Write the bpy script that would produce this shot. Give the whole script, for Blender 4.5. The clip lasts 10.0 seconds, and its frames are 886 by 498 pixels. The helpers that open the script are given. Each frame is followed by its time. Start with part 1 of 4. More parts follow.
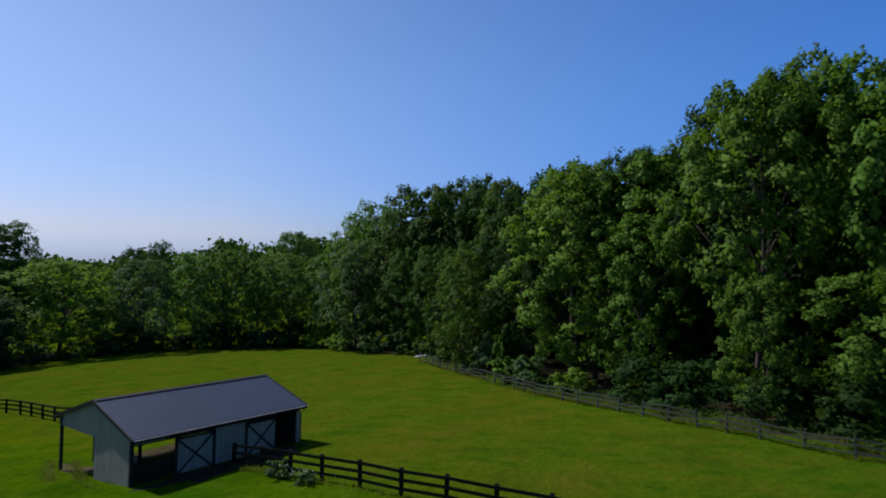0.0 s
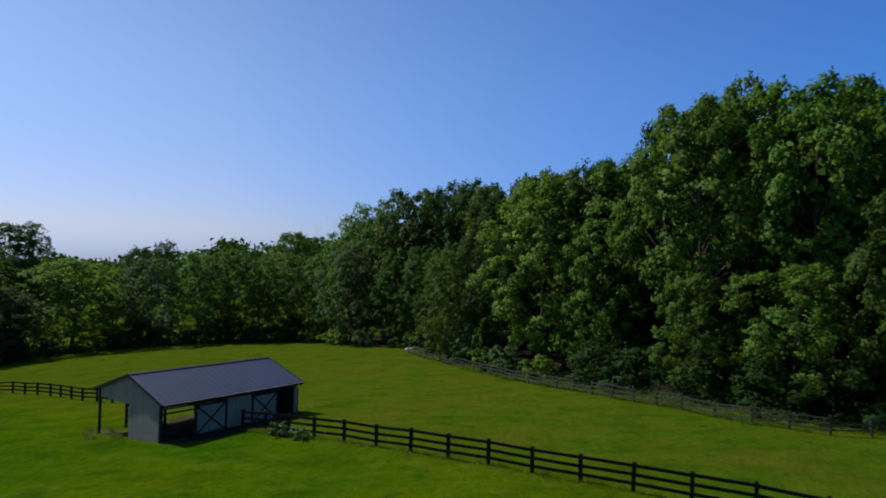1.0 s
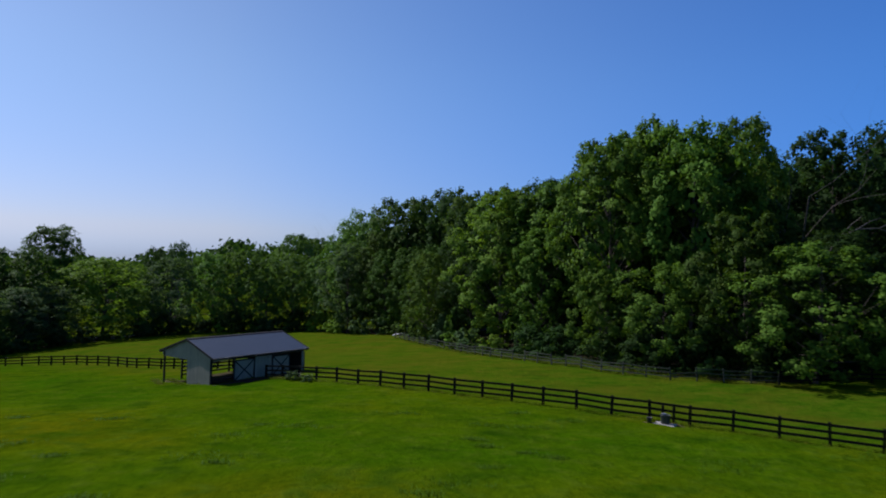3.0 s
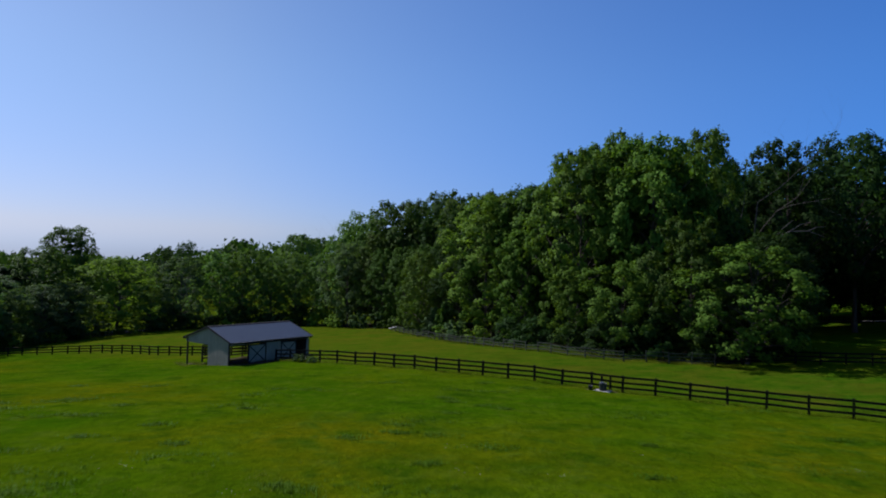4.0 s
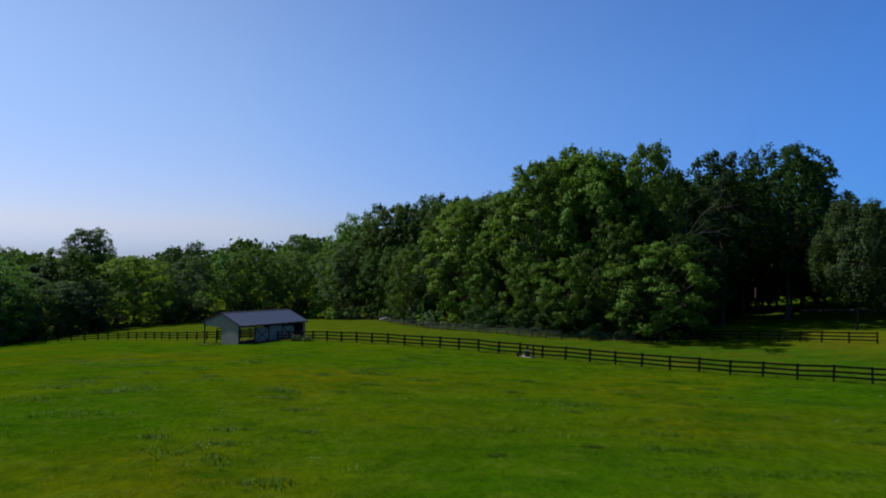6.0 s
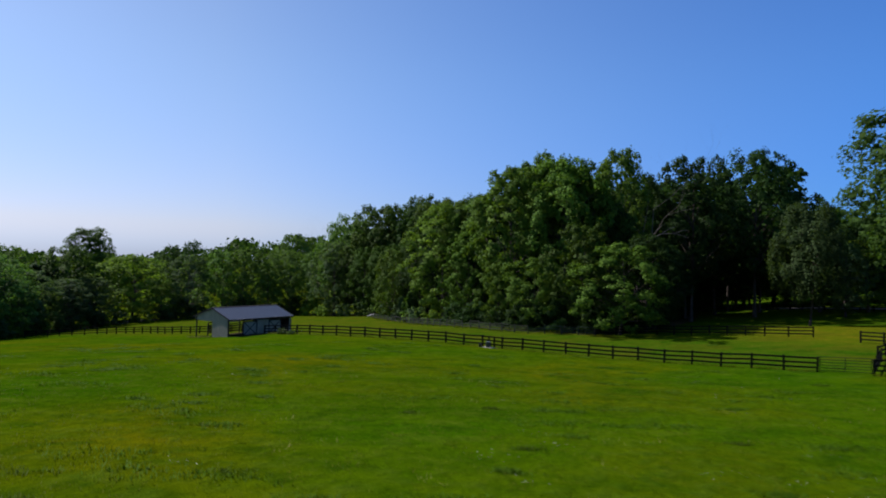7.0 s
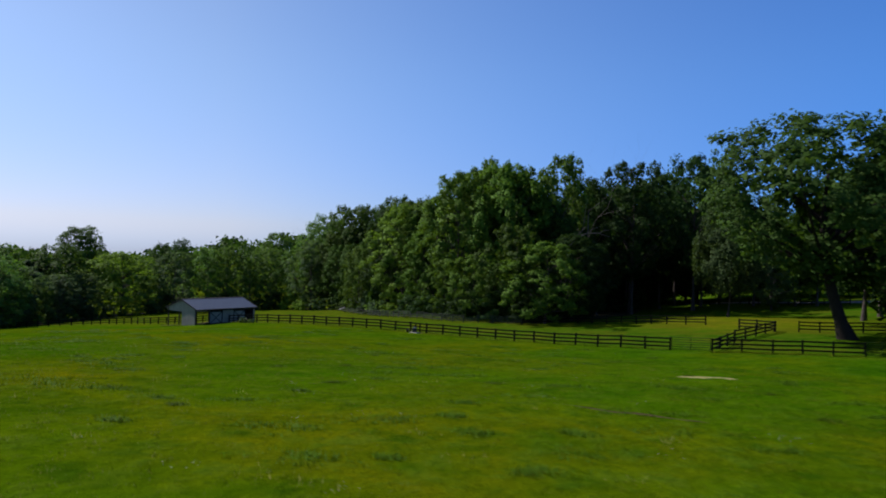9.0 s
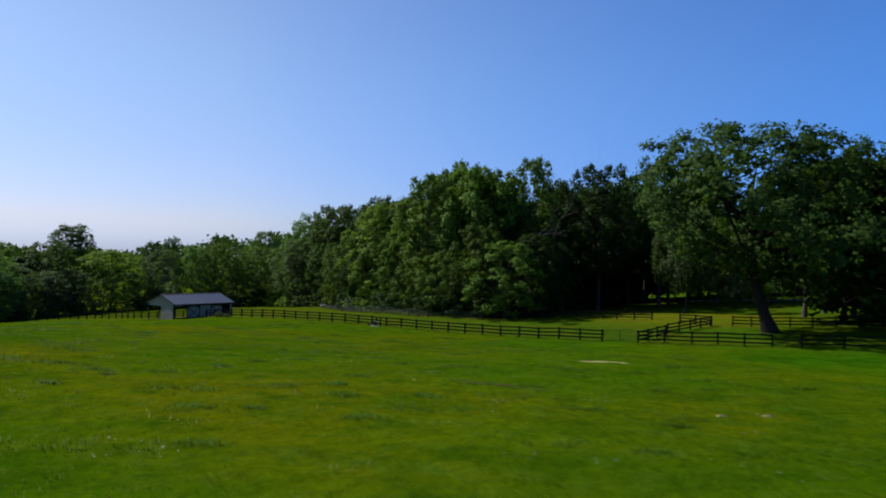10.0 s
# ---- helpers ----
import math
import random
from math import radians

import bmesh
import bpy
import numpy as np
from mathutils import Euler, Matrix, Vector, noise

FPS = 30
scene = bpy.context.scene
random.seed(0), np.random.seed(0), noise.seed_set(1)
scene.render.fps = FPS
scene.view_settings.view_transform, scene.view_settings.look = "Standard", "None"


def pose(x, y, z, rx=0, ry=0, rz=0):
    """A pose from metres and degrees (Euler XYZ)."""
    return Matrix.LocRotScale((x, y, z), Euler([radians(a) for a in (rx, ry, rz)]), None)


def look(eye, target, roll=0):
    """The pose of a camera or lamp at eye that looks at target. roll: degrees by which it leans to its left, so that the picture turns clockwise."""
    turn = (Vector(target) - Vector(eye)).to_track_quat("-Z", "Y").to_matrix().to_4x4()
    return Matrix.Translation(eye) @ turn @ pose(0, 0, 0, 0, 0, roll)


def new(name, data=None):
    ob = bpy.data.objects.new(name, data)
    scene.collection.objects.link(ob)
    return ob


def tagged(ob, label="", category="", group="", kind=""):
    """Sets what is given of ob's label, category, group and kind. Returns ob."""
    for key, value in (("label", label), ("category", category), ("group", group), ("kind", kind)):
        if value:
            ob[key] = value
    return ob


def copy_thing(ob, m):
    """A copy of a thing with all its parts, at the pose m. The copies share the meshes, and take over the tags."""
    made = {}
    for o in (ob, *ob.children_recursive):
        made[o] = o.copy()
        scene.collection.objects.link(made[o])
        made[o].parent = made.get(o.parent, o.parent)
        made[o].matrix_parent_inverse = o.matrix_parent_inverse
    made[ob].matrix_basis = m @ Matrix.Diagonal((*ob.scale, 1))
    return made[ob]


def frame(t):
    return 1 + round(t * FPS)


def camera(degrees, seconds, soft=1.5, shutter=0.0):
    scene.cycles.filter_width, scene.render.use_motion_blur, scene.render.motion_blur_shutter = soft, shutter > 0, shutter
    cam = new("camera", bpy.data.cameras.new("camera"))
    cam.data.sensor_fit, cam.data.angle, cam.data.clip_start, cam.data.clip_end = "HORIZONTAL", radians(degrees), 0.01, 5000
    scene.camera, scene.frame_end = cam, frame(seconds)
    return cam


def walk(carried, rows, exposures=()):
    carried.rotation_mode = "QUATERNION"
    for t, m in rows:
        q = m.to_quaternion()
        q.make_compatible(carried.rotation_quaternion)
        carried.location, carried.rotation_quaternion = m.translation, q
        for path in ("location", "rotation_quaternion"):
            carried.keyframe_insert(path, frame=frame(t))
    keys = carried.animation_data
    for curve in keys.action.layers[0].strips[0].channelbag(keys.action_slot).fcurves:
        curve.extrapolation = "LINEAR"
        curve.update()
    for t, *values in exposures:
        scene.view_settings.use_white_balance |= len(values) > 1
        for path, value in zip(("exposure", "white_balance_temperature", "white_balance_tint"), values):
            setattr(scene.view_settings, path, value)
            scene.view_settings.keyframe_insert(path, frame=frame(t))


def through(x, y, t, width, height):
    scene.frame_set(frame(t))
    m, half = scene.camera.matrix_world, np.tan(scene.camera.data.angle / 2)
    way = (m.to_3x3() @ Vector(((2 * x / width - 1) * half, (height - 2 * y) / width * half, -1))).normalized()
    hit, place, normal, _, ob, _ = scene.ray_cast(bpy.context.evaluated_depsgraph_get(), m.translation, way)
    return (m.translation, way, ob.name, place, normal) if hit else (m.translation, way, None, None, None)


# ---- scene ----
cam = camera(68.9, 10.0, soft=1.85, shutter=0.5)
PATH = [
    (0, (0.109, -1.869, 8.746), (0.156, 0.13, 8.796), 1.4),
    (0.5, (0.877, -5.568, 8.792), (0.926, -3.569, 8.838), 1.4),
    (1, (1.763, -9.46, 8.786), (1.811, -7.461, 8.834), 1.5),
    (1.5, (2.625, -13.591, 8.772), (2.671, -11.592, 8.821), 1.5),
    (2, (3.389, -18.002, 8.758), (3.435, -16.003, 8.806), 1.6),
    (2.5, (4.068, -22.592, 8.775), (4.114, -20.593, 8.822), 1.6),
    (4, (6.019, -36.626, 8.662), (6.064, -34.627, 8.706), 1.6),
    (4.5, (6.694, -40.766, 8.618), (6.737, -38.767, 8.659), 1.6),
    (5, (7.499, -44.603, 8.582), (7.539, -42.604, 8.623), 1.5),
    (5.5, (8.526, -48.088, 8.569), (8.561, -46.088, 8.608), 1.3),
    (7, (13.064, -57.476, 8.606), (13.098, -55.477, 8.642), 1.5),
    (7.5, (14.945, -60.193, 8.587), (14.98, -58.194, 8.621), 1.5),
    (8, (16.884, -62.751, 8.578), (16.917, -60.751, 8.612), 1.5),
    (8.5, (18.974, -65.246, 8.574), (19.008, -63.247, 8.606), 1.6),
    (9, (21.301, -67.737, 8.559), (21.333, -65.738, 8.59), 1.6),
    (9.5, (23.778, -70.27, 8.556), (23.811, -68.271, 8.586), 1.6),
    (10, (26.377, -72.914, 8.53), (26.413, -70.914, 8.559), 1.8),
]
walk(cam, [(t, look(eye, target, roll)) for t, eye, target, roll in PATH],
     [(0.0, -0.07, 5900, 24.5), (5.6, -0.07, 5900, 24.5), (6.8, 0.16, 6180, 24.5), (10.0, 0.16, 6180, 24.5)])

# ---- light ----
SUN = Vector((-0.60, 0.39, 0.70)).normalized()
world = bpy.data.worlds.new("sky")
scene.world = world
world.use_nodes = True
wn = world.node_tree.nodes
sky = wn.new("ShaderNodeTexSky")
sky.sky_type = "NISHITA"
sky.sun_disc = False
sky.sun_elevation = math.asin(SUN.z)
sky.sun_rotation = math.atan2(SUN.x, SUN.y)
sky.air_density, sky.dust_density, sky.ozone_density = 1.0, 0.5, 4.0
sky.altitude = 0.0


def sky_node(kind, operation="", **values):
    node = wn.new(kind)
    if operation:
        node.operation = operation
    for key, value in values.items():
        node.inputs[key.replace("_", " ")].default_value = value
    return node


# summer haze: paler towards the sun's side, less red low over the horizon
where = wn.new("ShaderNodeTexCoord")
axes = wn.new("ShaderNodeSeparateXYZ")
world.node_tree.links.new(where.outputs["Generated"], axes.inputs[0])
side = sky_node("ShaderNodeMapRange", From_Min=-0.3, From_Max=0.6, To_Min=-0.3, To_Max=0.6)
low = sky_node("ShaderNodeMapRange", From_Min=0.0, From_Max=0.3, To_Min=1.0, To_Max=0.0)
rim = sky_node("ShaderNodeMapRange", From_Min=0.0, From_Max=0.05, To_Min=1.0, To_Max=0.0)
low.interpolation_type = rim.interpolation_type = "SMOOTHSTEP"
world.node_tree.links.new(axes.outputs["X"], side.inputs["Value"])
last = None
for node, gain in ((side, (-0.0600, -0.0190, 0.0299)), (low, (-0.0200, -0.0270, -0.0090)), (rim, (-0.0210, -0.0030, 0.0220))):
    if node is not side:
        world.node_tree.links.new(axes.outputs["Z"], node.inputs["Value"])
    add = sky_node("ShaderNodeVectorMath", "MULTIPLY_ADD")
    add.inputs[1].default_value = gain
    world.node_tree.links.new(node.outputs[0], add.inputs[0])
    if last is None:
        add.inputs[2].default_value = (0.0785, 0.0990, 0.1110)
    else:
        world.node_tree.links.new(last.outputs[0], add.inputs[2])
    last = add
tint = sky_node("ShaderNodeVectorMath", "MULTIPLY")
world.node_tree.links.new(sky.outputs[0], tint.inputs[0])
world.node_tree.links.new(last.outputs[0], tint.inputs[1])
world.node_tree.links.new(tint.outputs[0], wn["Background"].inputs["Color"])
wn["Background"].inputs["Strength"].default_value = 1.0
sun_data = bpy.data.lights.new("sun", "SUN")
sun_data.energy, sun_data.angle, sun_data.color = 5.0, radians(0.5), (1.0, 0.95, 0.86)
sun = new("sun", sun_data)
sun.matrix_world = look(SUN * 300, (0, 0, 0))

# ---- materials ----
class Nodes:
    """A small helper to wire a node material."""

    def __init__(self, name):
        self.mat = bpy.data.materials.new(name)
        self.mat.use_nodes = True
        self.tree = self.mat.node_tree
        self.bsdf = self.tree.nodes["Principled BSDF"]
        self.out = self.tree.nodes["Material Output"]

    def add(self, kind, **values):
        node = self.tree.nodes.new(kind)
        for key, value in values.items():
            node.inputs[key.replace("_", " ")].default_value = value
        return node

    def link(self, a, b):
        self.tree.links.new(a, b)

    def coords(self, which="Object", scale=(1, 1, 1)):
        tc = self.add("ShaderNodeTexCoord")
        mp = self.add("ShaderNodeMapping", Scale=scale)
        self.link(tc.outputs[which], mp.inputs["Vector"])
        return mp.outputs[0]

    def noise(self, vec, scale, detail=4.0, rough=0.55):
        n = self.add("ShaderNodeTexNoise", Scale=scale, Detail=detail, Roughness=rough)
        if vec is not None:
            self.link(vec, n.inputs["Vector"])
        return n.outputs["Fac"]

    def ramp(self, fac, stops):
        n = self.add("ShaderNodeValToRGB")
        el = n.color_ramp.elements
        while len(el) < len(stops):
            el.new(0.5)
        for e, (p, col) in zip(el, stops):
            e.position, e.color = p, (*col, 1) if len(col) == 3 else col
        self.link(fac, n.inputs[0])
        return n.outputs[0]

    def mix(self, fac, a, b, blend="MIX"):
        n = self.tree.nodes.new("ShaderNodeMix")
        n.data_type, n.blend_type = "RGBA", blend
        for socket, v in ((n.inputs[0], fac), (n.inputs[6], a), (n.inputs[7], b)):
            if isinstance(v, (int, float)):
                socket.default_value = v
            elif isinstance(v, tuple):
                socket.default_value = (*v, 1)
            else:
                self.link(v, socket)
        return n.outputs[2]

    def math(self, op, a, b):
        n = self.tree.nodes.new("ShaderNodeMath")
        n.operation = op
        for socket, v in zip(n.inputs, (a, b)):
            if isinstance(v, (int, float)):
                socket.default_value = v
            else:
                self.link(v, socket)
        return n.outputs[0]

    def bump(self, height, strength, distance):
        n = self.add("ShaderNodeBump", Strength=strength, Distance=distance)
        self.link(height, n.inputs["Height"])
        self.link(n.outputs[0], self.bsdf.inputs["Normal"])

    def base(self, col, rough=0.8, metal=0.0, spec=0.3):
        if isinstance(col, tuple):
            self.bsdf.inputs["Base Color"].default_value = (*col, 1)
        else:
            self.link(col, self.bsdf.inputs["Base Color"])
        self.bsdf.inputs["Roughness"].default_value = rough
        self.bsdf.inputs["Metallic"].default_value = metal
        self.bsdf.inputs["Specular IOR Level"].default_value = spec


def grass_ground():
    n = Nodes("pasture grass")
    v = n.coords()
    big = n.noise(v, 0.055, 4)
    mid = n.noise(v, 0.22, 4)
    fine = n.noise(v, 1.6, 5, 0.65)
    blade = n.noise(n.coords(scale=(9, 9, 3)), 3.0, 4, 0.7)
    blade2 = n.ramp(blade, [(0.30, (0.80, 0.80, 0.80)), (0.72, (1, 1, 1))])
    c = n.ramp(big, [(0.36, (0.052, 0.136, 0.0008)), (0.50, (0.084, 0.149, 0.0008)), (0.62, (0.126, 0.148, 0.0010))])
    c = n.mix(n.ramp(mid, [(0.48, (0, 0, 0)), (0.68, (0.8, 0.8, 0.8))]), c, (0.044, 0.112, 0.002))
    pale = n.noise(n.coords(), 0.8, 5, 0.62)
    c = n.mix(n.ramp(pale, [(0.50, (0, 0, 0)), (0.66, (0.6, 0.6, 0.6))]), c, (0.105, 0.168, 0.018))
    c = n.mix(n.ramp(fine, [(0.54, (0, 0, 0)), (0.78, (0.7, 0.7, 0.7))]), c, (0.040, 0.096, 0.002))
    clump = n.noise(n.coords(), 0.42, 4, 0.6)
    c = n.mix(n.ramp(clump, [(0.56, (0, 0, 0)), (0.70, (0.75, 0.75, 0.75))]), c, (0.034, 0.088, 0.004))
    straw = n.noise(n.coords(scale=(1.2, 0.9, 1)), 0.55, 5, 0.65)
    c = n.mix(n.ramp(straw, [(0.60, (0, 0, 0)), (0.78, (0.35, 0.35, 0.35))]), c, (0.150, 0.165, 0.015))
    c = n.mix(1.0, c, blade2, "MULTIPLY")
    sward = n.noise(n.coords(scale=(1.0, 0.8, 1)), 2.1, 6, 0.68)
    c = n.mix(1.0, c, n.ramp(sward, [(0.34, (0.76, 0.83, 0.76)), (0.52, (1, 1, 1)), (0.70, (1.16, 1.12, 1.05))]), "MULTIPLY")
    heave = n.noise(n.coords(scale=(0.8, 1.3, 1)), 0.33, 5, 0.6)
    c = n.mix(1.0, c, n.ramp(heave, [(0.36, (0.76, 0.89, 0.75)), (0.52, (1.03, 1.05, 1)), (0.68, (1.20, 1.13, 1.0))]), "MULTIPLY")
    place = n.add("ShaderNodeSeparateXYZ")
    n.link(n.coords(), place.inputs[0])
    beyond = n.math("ADD", n.math("MULTIPLY", place.outputs["X"], 0.578), n.math("MULTIPLY", place.outputs["Y"], 0.816))
    beyond = n.math("ADD", beyond, n.math("MULTIPLY", heave, 5.0))
    dry = n.add("ShaderNodeMapRange")
    n.link(beyond, dry.inputs["Value"])
    for key, value in (("From Min", 22.0), ("From Max", 29.0), ("To Min", 0.0), ("To Max", 0.8)):
        dry.inputs[key].default_value = value
    tussock = n.noise(n.coords(scale=(1.0, 1.5, 1)), 0.34, 8, 0.76)
    c = n.mix(dry.outputs[0], c, n.ramp(tussock, [(0.38, (0.036, 0.094, 0.006)), (0.48, (0.070, 0.126, 0.008)), (0.57, (0.098, 0.136, 0.012)), (0.68, (0.140, 0.140, 0.030))]))
    lush = n.add("ShaderNodeMapRange")
    n.link(place.outputs["X"], lush.inputs["Value"])
    for key, value in (("From Min", 8.0), ("From Max", 54.0), ("To Min", 0.0), ("To Max", 0.9)):
        lush.inputs[key].default_value = value
    c = n.mix(lush.outputs[0], c, n.mix(1.0, c, (0.66, 0.99, 0.9), "MULTIPLY"))
    lawn = n.add("ShaderNodeVectorMath")
    lawn.operation = "DISTANCE"
    n.link(n.coords(), lawn.inputs[0])
    lawn.inputs[1].default_value = (66.0, 24.0, 0.0)
    mown = n.add("ShaderNodeMapRange")
    n.link(n.math("ADD", lawn.outputs["Value"], n.math("MULTIPLY", heave, 8.0)), mown.inputs["Value"])
    for key, value in (("From Min", 26.0), ("From Max", 14.0), ("To Min", 0.0), ("To Max", 0.85)):
        mown.inputs[key].default_value = value
    c = n.mix(mown.outputs[0], c, n.ramp(tussock, [(0.38, (0.100, 0.150, 0.006)), (0.62, (0.176, 0.178, 0.012))]))
    scorch = n.noise(n.coords(scale=(1.0, 1.2, 1)), 0.16, 4, 0.6)
    c = n.mix(n.math("MULTIPLY", dry.outputs[0], n.ramp(scorch, [(0.46, (0, 0, 0)), (0.62, (0.5, 0.5, 0.5))])), c, (0.112, 0.108, 0.016))
    c = n.mix(1.0, c, (0.635, 0.635, 0.28), "MULTIPLY")
    n.base(c, 1.0, 0, 0.0)
    n.bump(n.math("ADD", n.math("ADD", fine, n.math("MULTIPLY", pale, 1.6)), n.math("MULTIPLY", blade, 0.3)), 0.5, 0.28)
    return n.mat


def leaf_material(name, dark, light, dry=(0.11, 0.10, 0.02), hue=0.489, through=0.38):
    n = Nodes(name)
    geo = n.add("ShaderNodeNewGeometry")
    info = n.add("ShaderNodeObjectInfo")
    c = n.ramp(geo.outputs["Random Per Island"], [(0.0, dark), (0.85, light), (1.0, dry)])
    patch = n.noise(n.coords(), 0.45, 3)
    c = n.mix(n.ramp(patch, [(0.40, (0, 0, 0)), (0.65, (0.6, 0.6, 0.6))]), c, light)
    hsv = n.add("ShaderNodeHueSaturation")
    n.link(n.math("ADD", n.math("MULTIPLY", info.outputs["Random"], 0.018), hue), hsv.inputs["Hue"])
    n.link(n.math("ADD", n.math("MULTIPLY", info.outputs["Random"], 0.34), 0.72), hsv.inputs["Value"])
    n.link(c, hsv.inputs["Color"])
    n.base(hsv.outputs[0], 0.65, 0, 0.05)
    tr = n.add("ShaderNodeBsdfTranslucent")
    n.link(n.mix(1.0, hsv.outputs[0], (1.25, 1.25, 0.5), "MULTIPLY"), tr.inputs["Color"])
    mx = n.add("ShaderNodeMixShader", Fac=through)
    n.link(n.bsdf.outputs[0], mx.inputs[1])
    n.link(tr.outputs[0], mx.inputs[2])
    n.link(mx.outputs[0], n.out.inputs["Surface"])
    return n.mat


def bark_material(name, a, b):
    n = Nodes(name)
    v = n.coords(scale=(6, 6, 1.2))
    f = n.noise(v, 2.2, 6, 0.65)
    n.base(n.ramp(f, [(0.3, a), (0.7, b)]), 0.92, 0, 0.15)
    n.bump(f, 0.9, 0.06)
    return n.mat


def painted_boards():
    n = Nodes("weathered pale grey siding")
    info = n.add("ShaderNodeObjectInfo")
    f = n.noise(n.coords(scale=(7, 7, 0.8)), 1.6, 6, 0.65)
    stain = n.noise(n.coords(), 0.9, 4)
    c = n.ramp(f, [(0.25, (0.200, 0.188, 0.136)), (0.75, (0.355, 0.334, 0.248))])
    c = n.mix(n.ramp(stain, [(0.45, (0, 0, 0)), (0.75, (0.45, 0.45, 0.45))]), c, (0.15, 0.145, 0.115))
    c = n.mix(n.math("MULTIPLY", info.outputs["Random"], 0.35), c, (0.175, 0.17, 0.15))
    n.base(c, 0.75, 0, 0.3)
    n.bump(f, 0.4, 0.01)
    return n.mat


def metal_roof():
    n = Nodes("dark blue grey metal roofing")
    f = n.noise(n.coords(scale=(0.5, 3, 1)), 1.2, 5)
    g = n.noise(n.coords(), 14, 3)
    c = n.ramp(f, [(0.3, (0.024, 0.028, 0.034)), (0.7, (0.037, 0.042, 0.049))])
    n.base(c, 0.42, 0.0, 0.6)
    r = n.ramp(g, [(0.3, (0.34, 0.34, 0.34)), (0.7, (0.46, 0.46, 0.46))])
    n.link(r, n.bsdf.inputs["Roughness"])
    return n.mat


def plain(name, a, b, scale, rough=0.8, spec=0.3, bump=0.0, stretch=(1, 1, 1), metal=0.0):
    n = Nodes(name)
    f = n.noise(n.coords(scale=stretch), scale, 6, 0.6)
    n.base(n.ramp(f, [(0.3, a), (0.7, b)]), rough, metal, spec)
    if bump:
        n.bump(f, 0.6, bump)
    return n.mat


M_GRASS = grass_ground()
M_LEAF_MID = leaf_material("broadleaf foliage", (0.022, 0.056, 0.009), (0.060, 0.126, 0.016), (0.080, 0.138, 0.019), 0.489, 0.32)
M_LEAF_BRIGHT = leaf_material("sunny green foliage", (0.036, 0.086, 0.011), (0.092, 0.182, 0.019), (0.114, 0.190, 0.023), 0.488, 0.34)
M_LEAF_LIGHT = leaf_material("light green foliage", (0.078, 0.166, 0.018), (0.142, 0.258, 0.026), (0.164, 0.262, 0.032), 0.491)
# for dark-leaved trees, and with shade put into the colour for shaded ones
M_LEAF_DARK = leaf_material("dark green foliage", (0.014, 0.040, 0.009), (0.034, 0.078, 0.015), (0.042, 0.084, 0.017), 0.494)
M_LEAF_FAR = leaf_material("fresh green foliage of the far wood", (0.046, 0.112, 0.022), (0.104, 0.212, 0.036), (0.132, 0.224, 0.042), 0.494, 0.46)
M_LEAF_GLOW = leaf_material("light green foliage of the far wood", (0.072, 0.142, 0.016), (0.142, 0.238, 0.025), (0.160, 0.244, 0.030), 0.490, 0.5)
M_LEAF_OAK = leaf_material("deep green oak foliage", (0.020, 0.047, 0.009), (0.048, 0.096, 0.015), (0.060, 0.098, 0.017), 0.489)
M_LEAF_GREY = leaf_material("grey green foliage", (0.052, 0.098, 0.036), (0.085, 0.145, 0.050), (0.100, 0.145, 0.052), 0.498, 0.5)
M_LEAF_WEEP = leaf_material("dull weeping foliage", (0.022, 0.043, 0.014), (0.044, 0.075, 0.022), (0.052, 0.077, 0.024), 0.490)
M_BARK = bark_material("furrowed bark", (0.035, 0.028, 0.022), (0.10, 0.085, 0.07))
M_DEAD = bark_material("bleached dead wood", (0.06, 0.055, 0.048), (0.15, 0.138, 0.12))
M_OAK = bark_material("dark oak bark", (0.010, 0.008, 0.006), (0.032, 0.026, 0.020))
M_SIDING = painted_boards()
M_ROOF = metal_roof()
M_BLACK = plain("black painted wood", (0.007, 0.007, 0.008), (0.020, 0.019, 0.018), 5, 0.7, 0.3, 0.01, (1, 1, 4))
M_FENCE = plain("black stained fence boards", (0.0035, 0.0042, 0.003), (0.013, 0.014, 0.009), 3, 0.85, 0.08, 0.01, (4, 4, 4))
M_OLDFENCE = plain("silvered fence boards", (0.022, 0.030, 0.020), (0.056, 0.064, 0.046), 3, 0.9, 0.2, 0.01, (4, 4, 4))
M_TIMBER = plain("dark framing timber", (0.025, 0.02, 0.016), (0.06, 0.05, 0.04), 4, 0.85, 0.2, 0.01, (6, 6, 1))
M_DIRT = plain("trodden earth", (0.050, 0.042, 0.015), (0.110, 0.088, 0.034), 1.8, 0.95, 0.1, 0.05)
M_WORN = plain("worn thin turf", (0.034, 0.036, 0.008), (0.078, 0.058, 0.022), 1.3, 0.95, 0.1, 0.04)
M_FLOOR = plain("dark brown woodland floor", (0.014, 0.016, 0.006), (0.042, 0.036, 0.018), 0.9, 0.95, 0.05, 0.05)
# near-black earth: the shed's shade is put into this colour
M_SHADED_EARTH = plain("trampled earth darkened for shade", (0.010, 0.008, 0.006), (0.028, 0.022, 0.015), 1.6, 0.95, 0.1, 0.04)
M_PALE = plain("pale lime gravel", (0.15, 0.145, 0.04), (0.28, 0.26, 0.09), 4, 0.95, 0.1, 0.03)
M_LANE = plain("pale gravel lane", (0.11, 0.105, 0.10), (0.18, 0.172, 0.16), 1.2, 0.95, 0.1, 0.03)
M_CONCRETE = plain("worn concrete", (0.22, 0.21, 0.19), (0.36, 0.345, 0.31), 3, 0.9, 0.2, 0.01)
M_TANK = plain("grey galvanised tank", (0.018, 0.026, 0.023), (0.040, 0.054, 0.048), 6, 0.55, 0.3)
M_TUB = plain("black rubber", (0.015, 0.016, 0.018), (0.035, 0.037, 0.04), 6, 0.6, 0.4)
